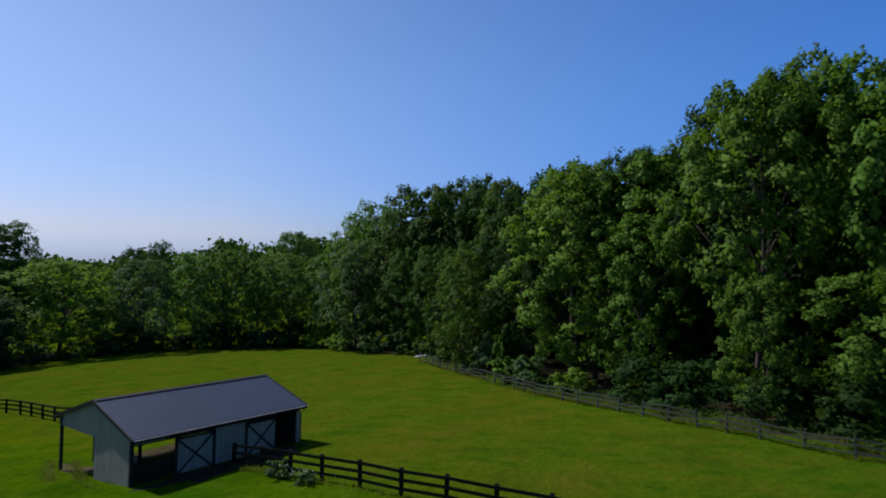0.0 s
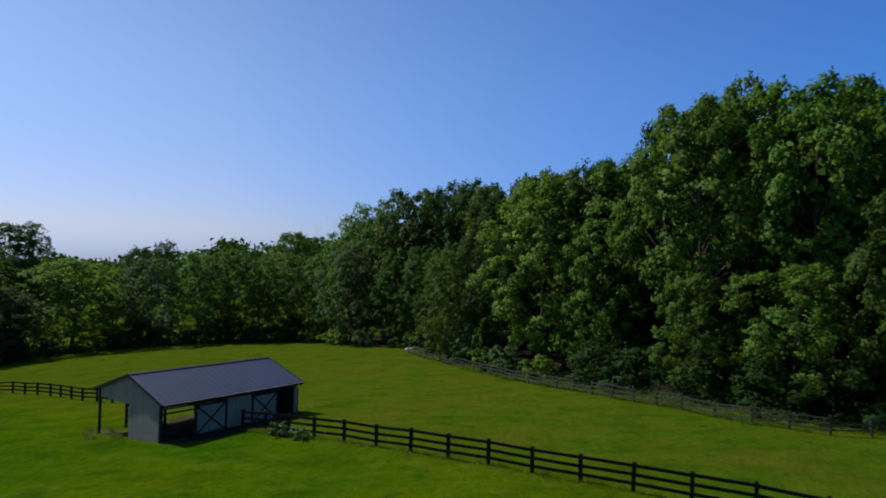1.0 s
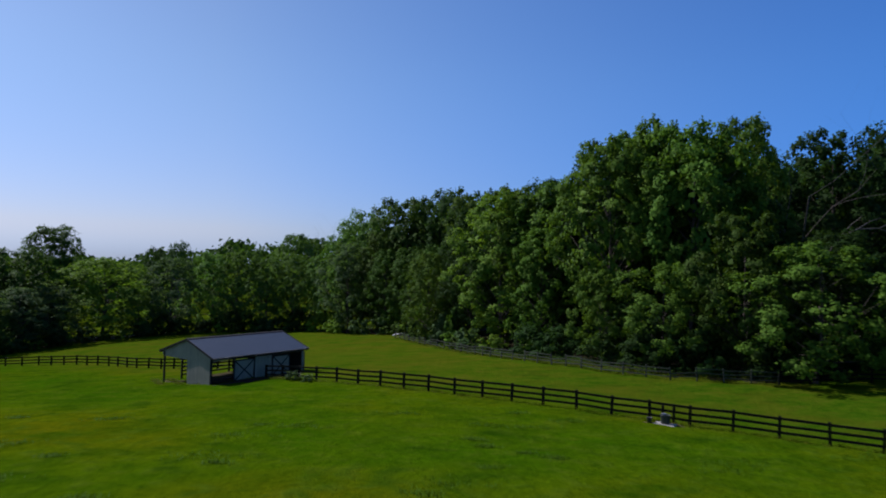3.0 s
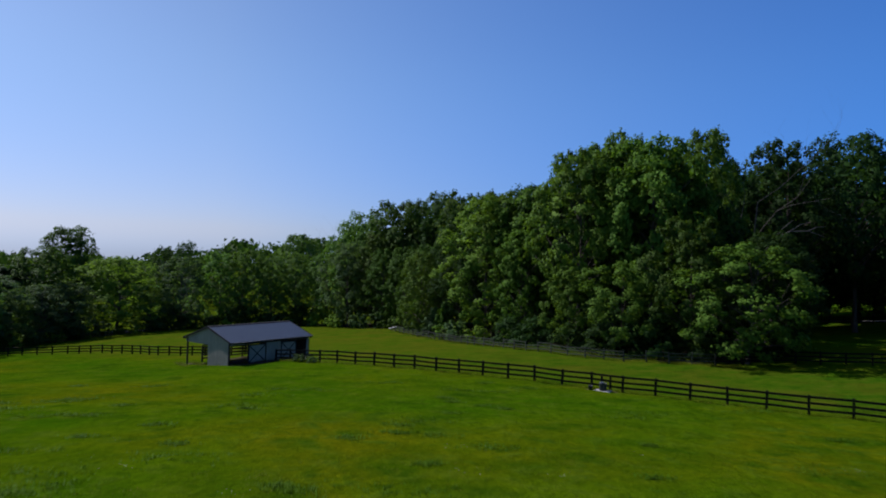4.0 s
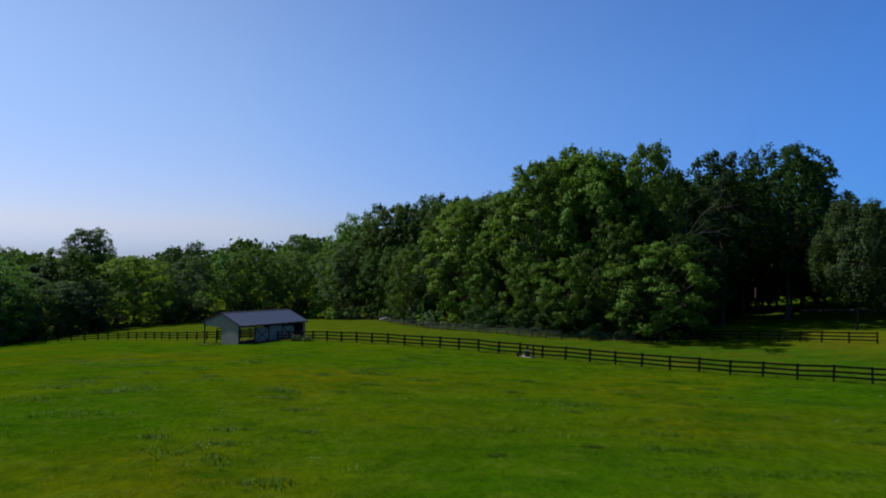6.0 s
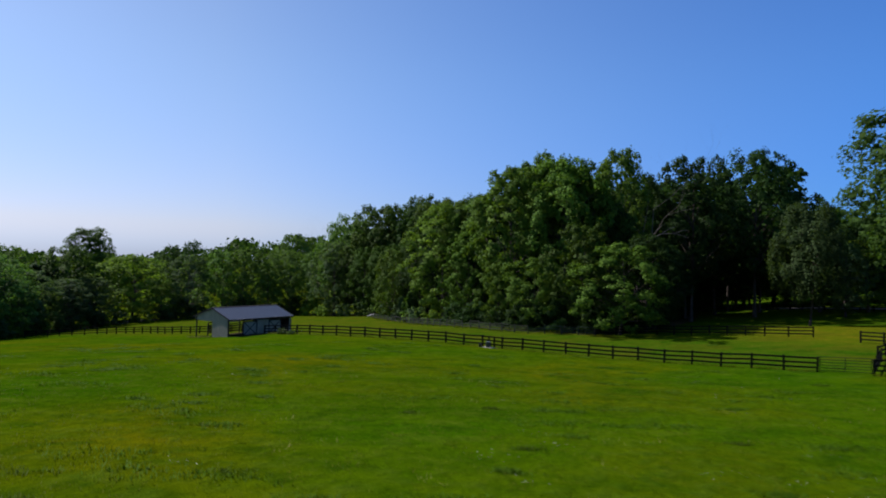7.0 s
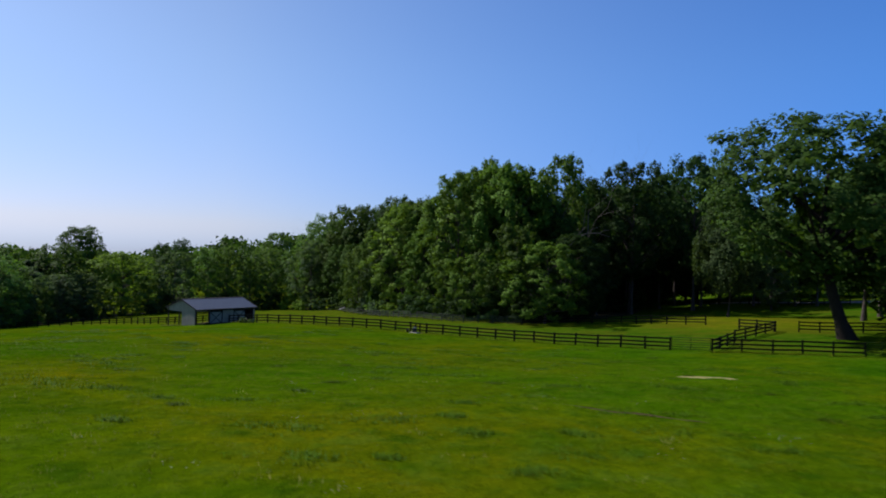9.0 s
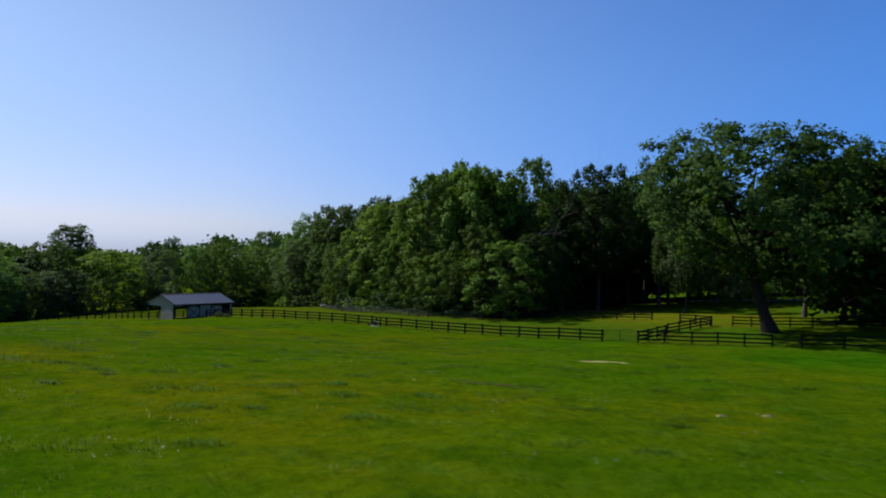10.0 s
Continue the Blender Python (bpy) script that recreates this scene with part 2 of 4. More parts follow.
M_WATER = plain("trough water", (0.02, 0.025, 0.03), (0.03, 0.035, 0.04), 1, 0.05, 0.5)
M_GUTTER = plain("pale eave trim", (0.30, 0.30, 0.31), (0.45, 0.45, 0.45), 9, 0.5, 0.4)
M_STEEL = plain("green painted gate tube", (0.008, 0.022, 0.006), (0.016, 0.038, 0.010), 4, 0.75, 0.1)
M_BLADE = leaf_material("grass blades", (0.066, 0.132, 0.002), (0.100, 0.145, 0.003), (0.13, 0.14, 0.01), 0.484)
M_CLUMP = leaf_material("rank dark grass", (0.045, 0.105, 0.003), (0.062, 0.120, 0.004), (0.07, 0.115, 0.006), 0.484)
M_STRAW = leaf_material("dry straw", (0.16, 0.18, 0.03), (0.24, 0.24, 0.06), (0.30, 0.28, 0.09), 0.484)
M_WEED = leaf_material("dark pasture weeds", (0.046, 0.126, 0.003), (0.066, 0.146, 0.004), (0.080, 0.138, 0.006), 0.484)
M_FLOWER = plain("white flower heads", (0.38, 0.38, 0.26), (0.58, 0.57, 0.44), 8, 0.8, 0.2)

# ---- the lie of the land ----
SWELLS = (((-32, 52), -0.253), ((20, 4), -0.436), ((45, -3), -1.099), ((66, 2), 0.426), ((15, -45), -0.218),
          ((40, -40), 0.476), ((0, 95), 0.335), ((22, 42), -0.431), ((2, 0), 0.473), ((80, 50), -1.143))
KNOLLS = (((-6, 38), 0.84), ((-14, 29), -0.52), ((2, 24), 0.14), ((16, 14), 0.18), ((30, 5), 0.0), ((46, -6), 0.33), ((60, 2), 0.03), ((58, 16), 0.46),
          ((24, 42), 0.84), ((0, 88), 0.39), ((34, 24), 0.34), ((78, -10), 0.40), ((8, 62), 0.32), ((-28, 48), -0.07), ((64, 33), 0.75))


def land(x, y):
    """Height of the ground."""
    x, y = np.clip(np.asarray(x, float), -115, 110), np.clip(np.asarray(y, float), -95, 140)
    u, v = x / 50, y / 50
    z = 0.056 + 0.84 * u - 3.363 * v - 0.489 * u * u + 1.618 * u * v + 0.161 * v * v
    z = z + 0.153 * u * u * v + 0.023 * v ** 3 - 0.512 * u * v * v + 0.4 * u ** 3
    for (a, b), k in SWELLS:
        z = z + k * np.exp(-((x - a) ** 2 + (y - b) ** 2) / 800.0)
    for (a, b), k in KNOLLS:
        z = z + k * np.exp(-((x - a) ** 2 + (y - b) ** 2) / 300.0)
    return z


def bumps(x, y):
    """Small unevenness of the turf."""
    return 0.05 * np.sin(0.9 * x + 0.4 * y) * np.sin(0.7 * y - 0.3 * x) + 0.03 * np.sin(2.3 * x - 1.1 * y) * np.sin(1.9 * y + 0.8 * x)


def ground_z(x, y):
    return float(land(x, y) + bumps(x, y))


def mesh_from(name, verts, faces, mats=()):
    me = bpy.data.meshes.new(name)
    me.from_pydata(verts, [], faces)
    for m in mats:
        me.materials.append(m)
    me.update()
    return me


def part_mesh(name, me, parent, label="", m=None):
    ob = new(name, me)
    ob.parent = parent
    if m is not None:
        ob.matrix_basis = m
    return tagged(ob, label)


def part(name, bm, material, parent, label="", m=None, smooth=False):
    me = bpy.data.meshes.new(name)
    for f in bm.faces:
        f.smooth = smooth
    bm.to_mesh(me)
    bm.free()
    me.materials.append(material)
    return part_mesh(name, me, parent, label, m)


def thing(name, m, label, category, group="", kind=""):
    ob = new(name)
    ob.empty_display_size = 0.3
    ob.matrix_basis = m
    return tagged(ob, label, category, group, kind)


def box(bm, x0, x1, y0, y1, z0, z1, bevel=0.0):
    geo = bmesh.ops.create_cube(bm, size=1, matrix=Matrix.LocRotScale(
        ((x0 + x1) / 2, (y0 + y1) / 2, (z0 + z1) / 2), None, (x1 - x0, y1 - y0, z1 - z0)))
    if bevel:
        edges = list({e for v in geo["verts"] for e in v.link_edges})
        bmesh.ops.bevel(bm, geom=edges, offset=bevel, segments=1, affect="EDGES")
    return bm


def box_bm(*a):
    return box(bmesh.new(), *a)


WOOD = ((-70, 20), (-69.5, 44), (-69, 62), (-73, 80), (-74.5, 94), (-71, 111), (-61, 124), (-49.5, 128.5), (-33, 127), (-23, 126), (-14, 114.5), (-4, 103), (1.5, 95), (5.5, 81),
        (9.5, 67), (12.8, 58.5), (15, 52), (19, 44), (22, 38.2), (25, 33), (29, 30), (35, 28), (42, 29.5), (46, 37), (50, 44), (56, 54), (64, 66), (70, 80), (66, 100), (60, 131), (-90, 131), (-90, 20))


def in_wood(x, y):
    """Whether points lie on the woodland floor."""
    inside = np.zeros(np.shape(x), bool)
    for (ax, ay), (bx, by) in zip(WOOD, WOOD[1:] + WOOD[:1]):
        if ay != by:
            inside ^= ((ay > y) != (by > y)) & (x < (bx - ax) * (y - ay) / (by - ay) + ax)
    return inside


def make_ground():
    def axis(lo, hi, step, far):
        mid = np.arange(lo, hi + 0.01, step)
        out, s = [], step
        p = hi
        while p < far:
            s *= 1.35
            p += s
            out.append(p)
        low, s, p = [], step, lo
        while p > -far:
            s *= 1.35
            p -= s
            low.append(p)
        return np.concatenate([low[::-1], mid, out])
    xs, ys = axis(-90, 110, 1.25, 2200), axis(-80, 132, 1.25, 2200)
    gx, gy = np.meshgrid(xs, ys)
    gz = land(gx, gy) + bumps(gx, gy) * (np.hypot(gx, gy) < 160)
    verts = np.stack([gx.ravel(), gy.ravel(), gz.ravel()], 1)
    w = len(xs)
    idx = np.arange((len(ys) - 1) * w).reshape(-1, w)[:, :-1].ravel()
    faces = np.stack([idx, idx + 1, idx + w + 1, idx + w], 1)
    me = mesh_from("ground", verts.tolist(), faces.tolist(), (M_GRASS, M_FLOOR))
    # faces inside the WOOD outline take the darker floor colour
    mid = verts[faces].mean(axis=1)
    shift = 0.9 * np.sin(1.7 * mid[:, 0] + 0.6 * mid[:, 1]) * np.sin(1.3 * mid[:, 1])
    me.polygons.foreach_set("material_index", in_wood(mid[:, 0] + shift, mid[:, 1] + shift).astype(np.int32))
    me.polygons.foreach_set("use_smooth", [True] * len(me.polygons))
    return tagged(new("ground", me), "rolling green pasture grass with yellowish and darker patches", "ground", kind="structure")


ground = make_ground()


# ---- trees ----
def tube(points, radii, sides, verts, faces):
    """Adds a tapered tube along points to verts and faces."""
    first = len(verts)
    for i, p in enumerate(points):
        a = points[max(i - 1, 0)]
        b = points[min(i + 1, len(points) - 1)]
        d = (b - a).normalized()
        s = d.orthogonal().normalized()
        t = d.cross(s)
        for k in range(sides):
            q = 2 * math.pi * k / sides
            verts.append(tuple(p + (s * math.cos(q) + t * math.sin(q)) * radii[i]))
    for i in range(len(points) - 1):
        for k in range(sides):
            a, b = first + i * sides + k, first + i * sides + (k + 1) % sides
            faces.append((a, b, b + sides, a + sides))
    faces.append(tuple(first + (len(points) - 1) * sides + k for k in range(sides)))


def leaf_quads(rng, pos, normal, size):
    """Folded diamond leaves at pos, facing normal."""
    n = normal / np.linalg.norm(normal, axis=1, keepdims=True)
    ref = rng.normal(size=n.shape)
    t = np.cross(n, ref)
    t /= np.linalg.norm(t, axis=1, keepdims=True)
    s = np.cross(n, t)
    ln = (size * rng.uniform(0.7, 1.35, len(pos)))[:, None]
    wd = ln * rng.uniform(0.32, 0.55, (len(pos), 1))
    fold = n * ln * rng.uniform(0.02, 0.18, (len(pos), 1))
    a, c = pos - t * ln * 0.5, pos + t * ln * 0.5 - fold
    b, d = pos + s * wd + fold, pos - s * wd + fold
    verts = np.stack([a, d, c, b], 1).reshape(-1, 3)
    faces = np.arange(len(pos) * 4).reshape(-1, 4)
    return verts, faces


SHAPES = {
    # style: (crown's lowest height, height of its widest part, power of the top, power of the foot)
    "edge": (0.12, 0.48, 0.56, 0.5),
    "tall": (0.28, 0.62, 0.52, 0.7),
    "round": (0.16, 0.50, 0.55, 0.6),
    "oak": (0.34, 0.66, 0.50, 0.55),
    "column": (0.10, 0.50, 0.60, 0.4),
    "weeping": (0.26, 0.62, 0.50, 0.35),
    "bush": (0.02, 0.40, 0.55, 0.3),
}


def crown_radius(style, u):
    base, wide, p_top, p_foot = SHAPES[style]
    if u > wide:
        return max(0.0, 1 - ((u - wide) / (1.0 - wide)) ** 2) ** p_top
    return max(0.0, 1 - ((wide - u) / (wide - base + 1e-6)) ** 2) ** p_foot * 0.9 + 0.1


def make_tree(name, style, seed, leaf_mat, label, group, boughs=64, sprays=16, leaves=13, leaf=0.30, h=20.0, r=6.0, lean=0.0, inner=320, split=False, bark=None, clump=1.0, tuft=0.28, ragged=1.0, core=0.66, lift=0.55, flat_z=0.72):
    """A broadleaf tree of height h and crown radius r: trunk, limbs, crown."""
    rng = np.random.default_rng(seed)
    base = SHAPES[style][0]
    bark = bark or M_BARK
    lump = rng.uniform(0, 6.28, 4)
    # boughs spread evenly over the crown's uneven hull
    k = np.arange(boughs)
    u = base + (0.965 - base) * ((k + rng.random(boughs)) / boughs) ** 0.88
    az = k * 2.39996 + rng.uniform(-0.5, 0.5, boughs)
    wide = np.array([crown_radius(style, q) for q in u])
    rough = 1 + ragged * (0.20 * np.sin(2 * az + lump[0] + 5 * u) + 0.13 * np.sin(3 * az + lump[1] - 9 * u) + 0.10 * np.sin(21 * u + lump[2]))
    rho = wide * r * rough * np.where(rng.random(boughs) < 0.78, rng.uniform(0.72, 0.98, boughs), rng.uniform(0.3, 0.7, boughs))
    centre = np.column_stack([rho * np.cos(az) + lean * u * h, rho * np.sin(az), u * h - 0.03 * h])
    size = clump * r * rng.uniform(0.18, 0.34, boughs) * (0.72 + 0.4 * wide)
    out = centre - np.array([0, 0, h * 0.45])
    out[:, 0] -= lean * centre[:, 2]
    out /= np.linalg.norm(out, axis=1, keepdims=True) + 1e-6
    flat = out * np.array([1, 1, 0.0])
    # tufts over the upper, outer side of every bough, each a small rounded cluster of leaves
    d = rng.normal(size=(boughs, sprays, 3)) * np.array([1, 1, 0.8]) + out[:, None] * 0.75 + np.array([0, 0, 0.45])
    d /= np.linalg.norm(d, axis=2, keepdims=True)
    spray = centre[:, None] + d * (size[:, None, None] * rng.uniform(0.55, 1.1, (boughs, sprays, 1))) * np.array([1, 1, flat_z])
    g = rng.normal(size=(boughs, sprays, leaves, 3))
    g *= np.minimum(1.0, 1.7 / (np.linalg.norm(g, axis=3, keepdims=True) + 1e-6))
    tall = 1.9 if style == "weeping" else 0.62
    spread = (tuft * rng.uniform(0.65, 1.35, (boughs, sprays)))[:, :, None, None]
    pos = spray[:, :, None] + g * spread * np.array([1, 1, tall])
    pos[..., 2] -= 0.16 * (g[..., 0] ** 2 + g[..., 1] ** 2) * spread[..., 0]
    soft = g * 0.55 + d[:, :, None] * 0.55 + out[:, None, None] * 0.25 + np.array([0, 0, lift])
    nrm = soft * 0.7 + flat[:, None, None] * 0.55 + rng.normal(size=pos.shape) * 0.45
    pos, nrm, soft = pos.reshape(-1, 3), nrm.reshape(-1, 3), soft.reshape(-1, 3)
    # inner leaves that close the crown
    k = rng.integers(0, boughs, inner)
    pin = centre[k] * np.array([core, core, 0.93]) + rng.normal(size=(inner, 3)) * size[k][:, None] * 0.5
    pos = np.concatenate([pos, pin])
    nrm = np.concatenate([nrm, out[k] + rng.normal(size=(inner, 3)) * 0.4])
    soft = np.concatenate([soft, out[k]])
    pos[:, 2] = np.maximum(pos[:, 2], 0.15)
    nrm *= np.sign((nrm * soft).sum(1, keepdims=True) + 1e-9)
    sizes = np.concatenate([np.full(len(pos) - inner, leaf), np.full(inner, leaf * 2.4)])
    verts, faces = leaf_quads(rng, pos, nrm, sizes)
    root = thing(name, Matrix(), label, "tree" if style != "bush" else "bush", group)
    crown = mesh_from("crown", verts.tolist(), faces.tolist(), (leaf_mat,))
    crown.polygons.foreach_set("use_smooth", [True] * len(crown.polygons))
    soft = np.repeat(soft / np.linalg.norm(soft, axis=1, keepdims=True), 4, axis=0)
    crown.normals_split_custom_set_from_vertices(soft.tolist())
    part_mesh("crown", crown, root)
    # trunk with a swollen foot, then limbs to the larger boughs
    tv, tf = [], []
    girth = 0.0125 * h if style != "oak" else 0.028 * h
    top_z = h * (0.82 if style != "bush" else 0.5)
    bend = rng.uniform(-0.03, 0.03, 2) if style != "oak" else (-0.075, 0.0)
    pts, rad = [], []
    for i in range(9):
        q = i / 8
        z = -0.4 + q * (top_z + 0.4)
        pts.append(Vector((lean * z + bend[0] * h * math.sin(3 * q), bend[1] * h * math.sin(2.5 * q), z)))
        rad.append(girth * ((1 - q) ** 0.8 * 0.9 + 0.08 + 0.7 * math.exp(-q * 22)))
    tube(pts, rad, 9, tv, tf)
    order = np.argsort(-size)[: 30 if style != "bush" else 8]
    for k in order:
        c = Vector(centre[k])
        z0 = max(base * h * 0.8 + 0.1 * h * rng.random(), c.z - math.hypot(c.x - lean * c.z, c.y) * rng.uniform(0.5, 0.9) - 0.05 * h)
        z0 = min(z0, top_z * 0.97)
        q = (z0 + 0.4) / (top_z + 0.4)
        s = Vector((lean * z0 + bend[0] * h * math.sin(3 * q), bend[1] * h * math.sin(2.5 * q), z0))
        mid = s.lerp(c, 0.5) + Vector((rng.uniform(-0.4, 0.4), rng.uniform(-0.4, 0.4), rng.uniform(0.0, 0.06) * h * 0.5))
        limb = ([], []) if split else (tv, tf)
        g0 = girth * (0.42 * (1 - q) + 0.12)
        tube([s, s.lerp(mid, 0.5) + Vector((0, 0, 0.1)), mid, mid.lerp(c, 0.55), c], [g0, g0 * 0.8, g0 * 0.6, g0 * 0.4, g0 * 0.15], 5, *limb)
        if split:
            part_mesh("limb", mesh_from("limb", *limb, (bark,)), root)
    trunk = mesh_from("trunk", tv, tf, (bark,))
    trunk.polygons.foreach_set("use_smooth", [True] * len(trunk.polygons))
    part_mesh("trunk", trunk, root)
    return {"root": root, "used": False, "h": h, "r": r}


def plant(kind, x, y, height, radius, turn, sink=0.0):
    """Sets a tree of this kind on the ground."""
    s = Matrix.Diagonal((radius / kind["r"], radius / kind["r"], height / kind["h"], 1))
    m = pose(x, y, float(land(x, y)) - sink, 0, 0, turn) @ s
    if not kind["used"]:
        kind["used"] = True
        kind["root"].matrix_basis = m
        kind["scale"] = (radius / kind["r"], radius / kind["r"], height / kind["h"])
        return kind["root"]
    k = kind["scale"]
    return copy_thing(kind["root"], m @ Matrix.Diagonal((1 / k[0], 1 / k[1], 1 / k[2], 1)))


EDGE_GROUP = "trees along the woodland edge"
near_edge = [make_tree("broadleaf_tree", "edge", 11 + i, mat, lab, EDGE_GROUP, boughs=125, sprays=11, leaves=14, leaf=0.25, clump=0.66, inner=260) for i, (mat, lab) in enumerate((
    (M_LEAF_MID, "leafy green broadleaf tree with branches down to the ground"),
    (M_LEAF_MID, "dense broadleaf tree with layered green boughs at the field edge"),
    (M_LEAF_LIGHT, "light yellow-green broadleaf tree at the woodland edge"),
    (M_LEAF_DARK, "dark green broadleaf tree shading the field edge"),
    (M_LEAF_MID, "green tree with ragged low boughs beside the old fence"),
    (M_LEAF_BRIGHT, "sunlit green tree leaning out over the pasture fence"),
    (M_LEAF_BRIGHT, "bright green young tree in front of the wood")))]
low_edge = [make_tree("edge_tree", "edge", 41 + i, mat, lab, EDGE_GROUP, boughs=58, sprays=15, leaves=15, leaf=0.22, h=11.5, r=5.0, clump=0.70, tuft=0.24, inner=40, flat_z=0.75, ragged=1.5) for i, (mat, lab) in enumerate((
    (M_LEAF_BRIGHT, "low bright green tree with hanging leafy boughs before the wood"),
    (M_LEAF_BRIGHT, "light green spreading tree reaching out from the wood"),
    (M_LEAF_MID, "leafy green tree with boughs to the ground beside the old fence")))]
near_tall = [make_tree("woodland_tree", "tall", 31 + i, mat, lab, "tall trees of the wood", boughs=100, sprays=9, leaves=11, leaf=0.34, tuft=0.34, clump=0.75, inner=200) for i, (mat, lab) in enumerate((
    (M_LEAF_BRIGHT, "tall green woodland tree with a bare lower trunk"),
    (M_LEAF_DARK, "tall dark green woodland tree with an uneven crown"),
    (M_LEAF_BRIGHT, "tall leafy tree rising above the wood")))]
far_edge = [make_tree("far_tree", style, 51 + i, mat, lab, "trees behind the pasture", boughs=110, sprays=7, leaves=10, leaf=0.36, inner=120, tuft=0.40, core=0.8, lift=1.0, clump=0.66)
            for i, (style, mat, lab) in enumerate((
                ("edge", M_LEAF_FAR, "round green tree at the far side of the pasture"),
                ("edge", M_LEAF_GLOW, "light green spreading tree behind the pasture"),
                ("edge", M_LEAF_FAR, "green tree at the far side of the pasture"),
                ("edge", M_LEAF_GREY, "dull grey-green tree behind the pasture"),
                ("column", M_LEAF_DARK, "narrow dark green tree behind the pasture")))]
# shade behind the lane is partly painted through the dark leaf colour
far_dark = make_tree("shade_tree", "edge", 58, M_LEAF_DARK, "dense tree behind the lane, leaves coloured dark for the shade there", "trees by the lane", boughs=64, sprays=9, leaves=8, leaf=0.54, inner=600, tuft=0.42, core=0.75)
far_tall = [make_tree("far_woodland_tree", "tall", 71 + i, mat, lab, "tall trees of the wood", boughs=76, sprays=9, leaves=10, leaf=0.42, inner=200, tuft=0.40, core=0.8, lift=0.95, clump=0.85)
            for i, (mat, lab) in enumerate(((M_LEAF_FAR, "tall green tree deep in the wood"), (M_LEAF_MID, "tall green tree deep in the far wood")))]
deep = [make_tree("inner_tree", "edge", 61 + i, mat, "tree standing deep inside the wood", "trees inside the wood", boughs=50, sprays=6, leaves=5, leaf=0.95, inner=350, tuft=0.5)
        for i, mat in enumerate((M_LEAF_MID, M_LEAF_DARK))]
shrubs = [make_tree("shrub", "bush", 81 + i, mat, lab, "shrubs under the trees", boughs=14, sprays=7, leaves=9, leaf=0.27, h=3.0, r=1.8, inner=120, tuft=0.16)
          for i, (mat, lab) in enumerate(((M_LEAF_MID, "leafy green shrub under the woodland edge"),
                                          (M_LEAF_LIGHT, "light green bramble at the woodland edge"),
                                          (M_LEAF_GREY, "grey-green shrub at the woodland edge")))]

# the woodland's edge, from the pasture's far corner on the one side to the wood by the lane
EDGE = [Vector(p) for p in ((-69, 28), (-68, 44), (-67.5, 62), (-71.5, 80), (-73, 94), (-69.5, 110), (-60, 122.5), (-49, 127), (-33, 125), (-23, 124),
                            (-15, 113), (-5.5, 101.5), (0, 94), (4.2, 80), (9.4, 64), (13.8, 56), (17.5, 51), (21, 47.4), (25, 42), (31, 39),
                            (38, 37), (44, 39.5), (48, 45))]
FRONT = [15, 16, 16, 16, 14, 13, 15, 19.5, 20.5, 20.5, 20, 21, 21, 20, 20, 20, 20, 20, 21, 22, 21, 20, 18]
BACK = [21, 21, 21, 21, 21, 21, 21.5, 22, 23, 26, 29, 29.5, 28, 26, 25, 25, 26.5, 29.5, 30, 29.5, 27, 24, 21]


def along(offset, step, heights, seed, jitter):
    """Places at even steps along the woodland's edge, set back by offset."""
    rng = np.random.default_rng(seed)
    out, carry = [], 0.0
    for i in range(len(EDGE) - 1):
        a, b = EDGE[i], EDGE[i + 1]
        d = b - a
        n = Vector((-d.y, d.x)).normalized()
        s = carry
        while s < d.length:
            q = s / d.length
            p = a.lerp(b, q) + n * (offset + rng.uniform(-jitter, jitter)) + d.normalized() * rng.uniform(-jitter, jitter)
            out.append((p.x, p.y, (heights[i] * (1 - q) + heights[i + 1] * q) * rng.uniform(0.90, 1.05), i + q, rng.random(), rng.uniform(0, 360)))
            s += step
        carry = s - d.length
    return out


HERO = ((15.6, 65.0), (13.5, 62.0), (19.5, 56.5), (4.8, 77.0), (23.4, 42.2), (27.6, 35.2), (34.0, 30.5), (37.0, 20.5), (40.0, 26.0), (47.0, 36.0), (46.8, 57.5), (61.7, 62.8), (77.0, 68.8), (-69.8, 123.0), (-67.0, 117.0))


def free(x, y, room):
    return all(math.hypot(x - a, y - b) > room for a, b in HERO)


for x, y, hgt, s, k, turn in along(3.8, 6.6, FRONT, 3, 1.9):
    if not free(x, y, 4.6) or 16.4 < s < 20.6:
        continue
    if s < 10.5:
        pick = (0, 1, 2, 3, 0, 2) if not 3.4 < s < 6.8 else (2, 0, 2, 3, 0, 3)
        plant(far_edge[pick[int(k * 6)]], x, y, hgt * (0.74 + 0.42 * k), 4.8 + 1.8 * k, turn)
    else:
        plant(near_edge[(0, 1, 3, 4, 1)[int(k * 5)]], x, y, hgt * (0.82 + 0.3 * k), 4.1 + 1.2 * k, turn)
for x, y, hgt, s, k, turn in along(10.8, 6.6, BACK, 4, 1.8):
    if 1 < s < 9 and k > 0.62 or 5.6 < s < 9 or math.hypot(x + 69.8, y - 123) < 9:
        continue
    if s < 11.5:
        plant((far_tall + far_edge[:1] + far_edge[2:3])[int(k * 4)], x, y, hgt, 5.2 + 1.5 * k, turn)
    else:
        plant(near_tall[int(k * 3)], x, y, hgt * 0.97, 4.8 + 1.4 * k, turn)
for x, y, hgt, s, k, turn in along(19, 7.6, BACK, 5, 2.0):
    if 5.2 < s < 9:
        continue
    plant(deep[int(k * 2)], x, y, hgt * (0.98 if s > 9.5 else 0.90), 6.2 + 1.2 * k, turn)
for x, y, hgt, s, k, turn in along(31, 10.0, BACK, 7, 2.5):
    if s < 5 or 9.2 < s < 12:
        plant(deep[1], x, y, hgt * (1.0 if s > 9.5 else 0.95), 7.2 + 1.2 * k, turn)
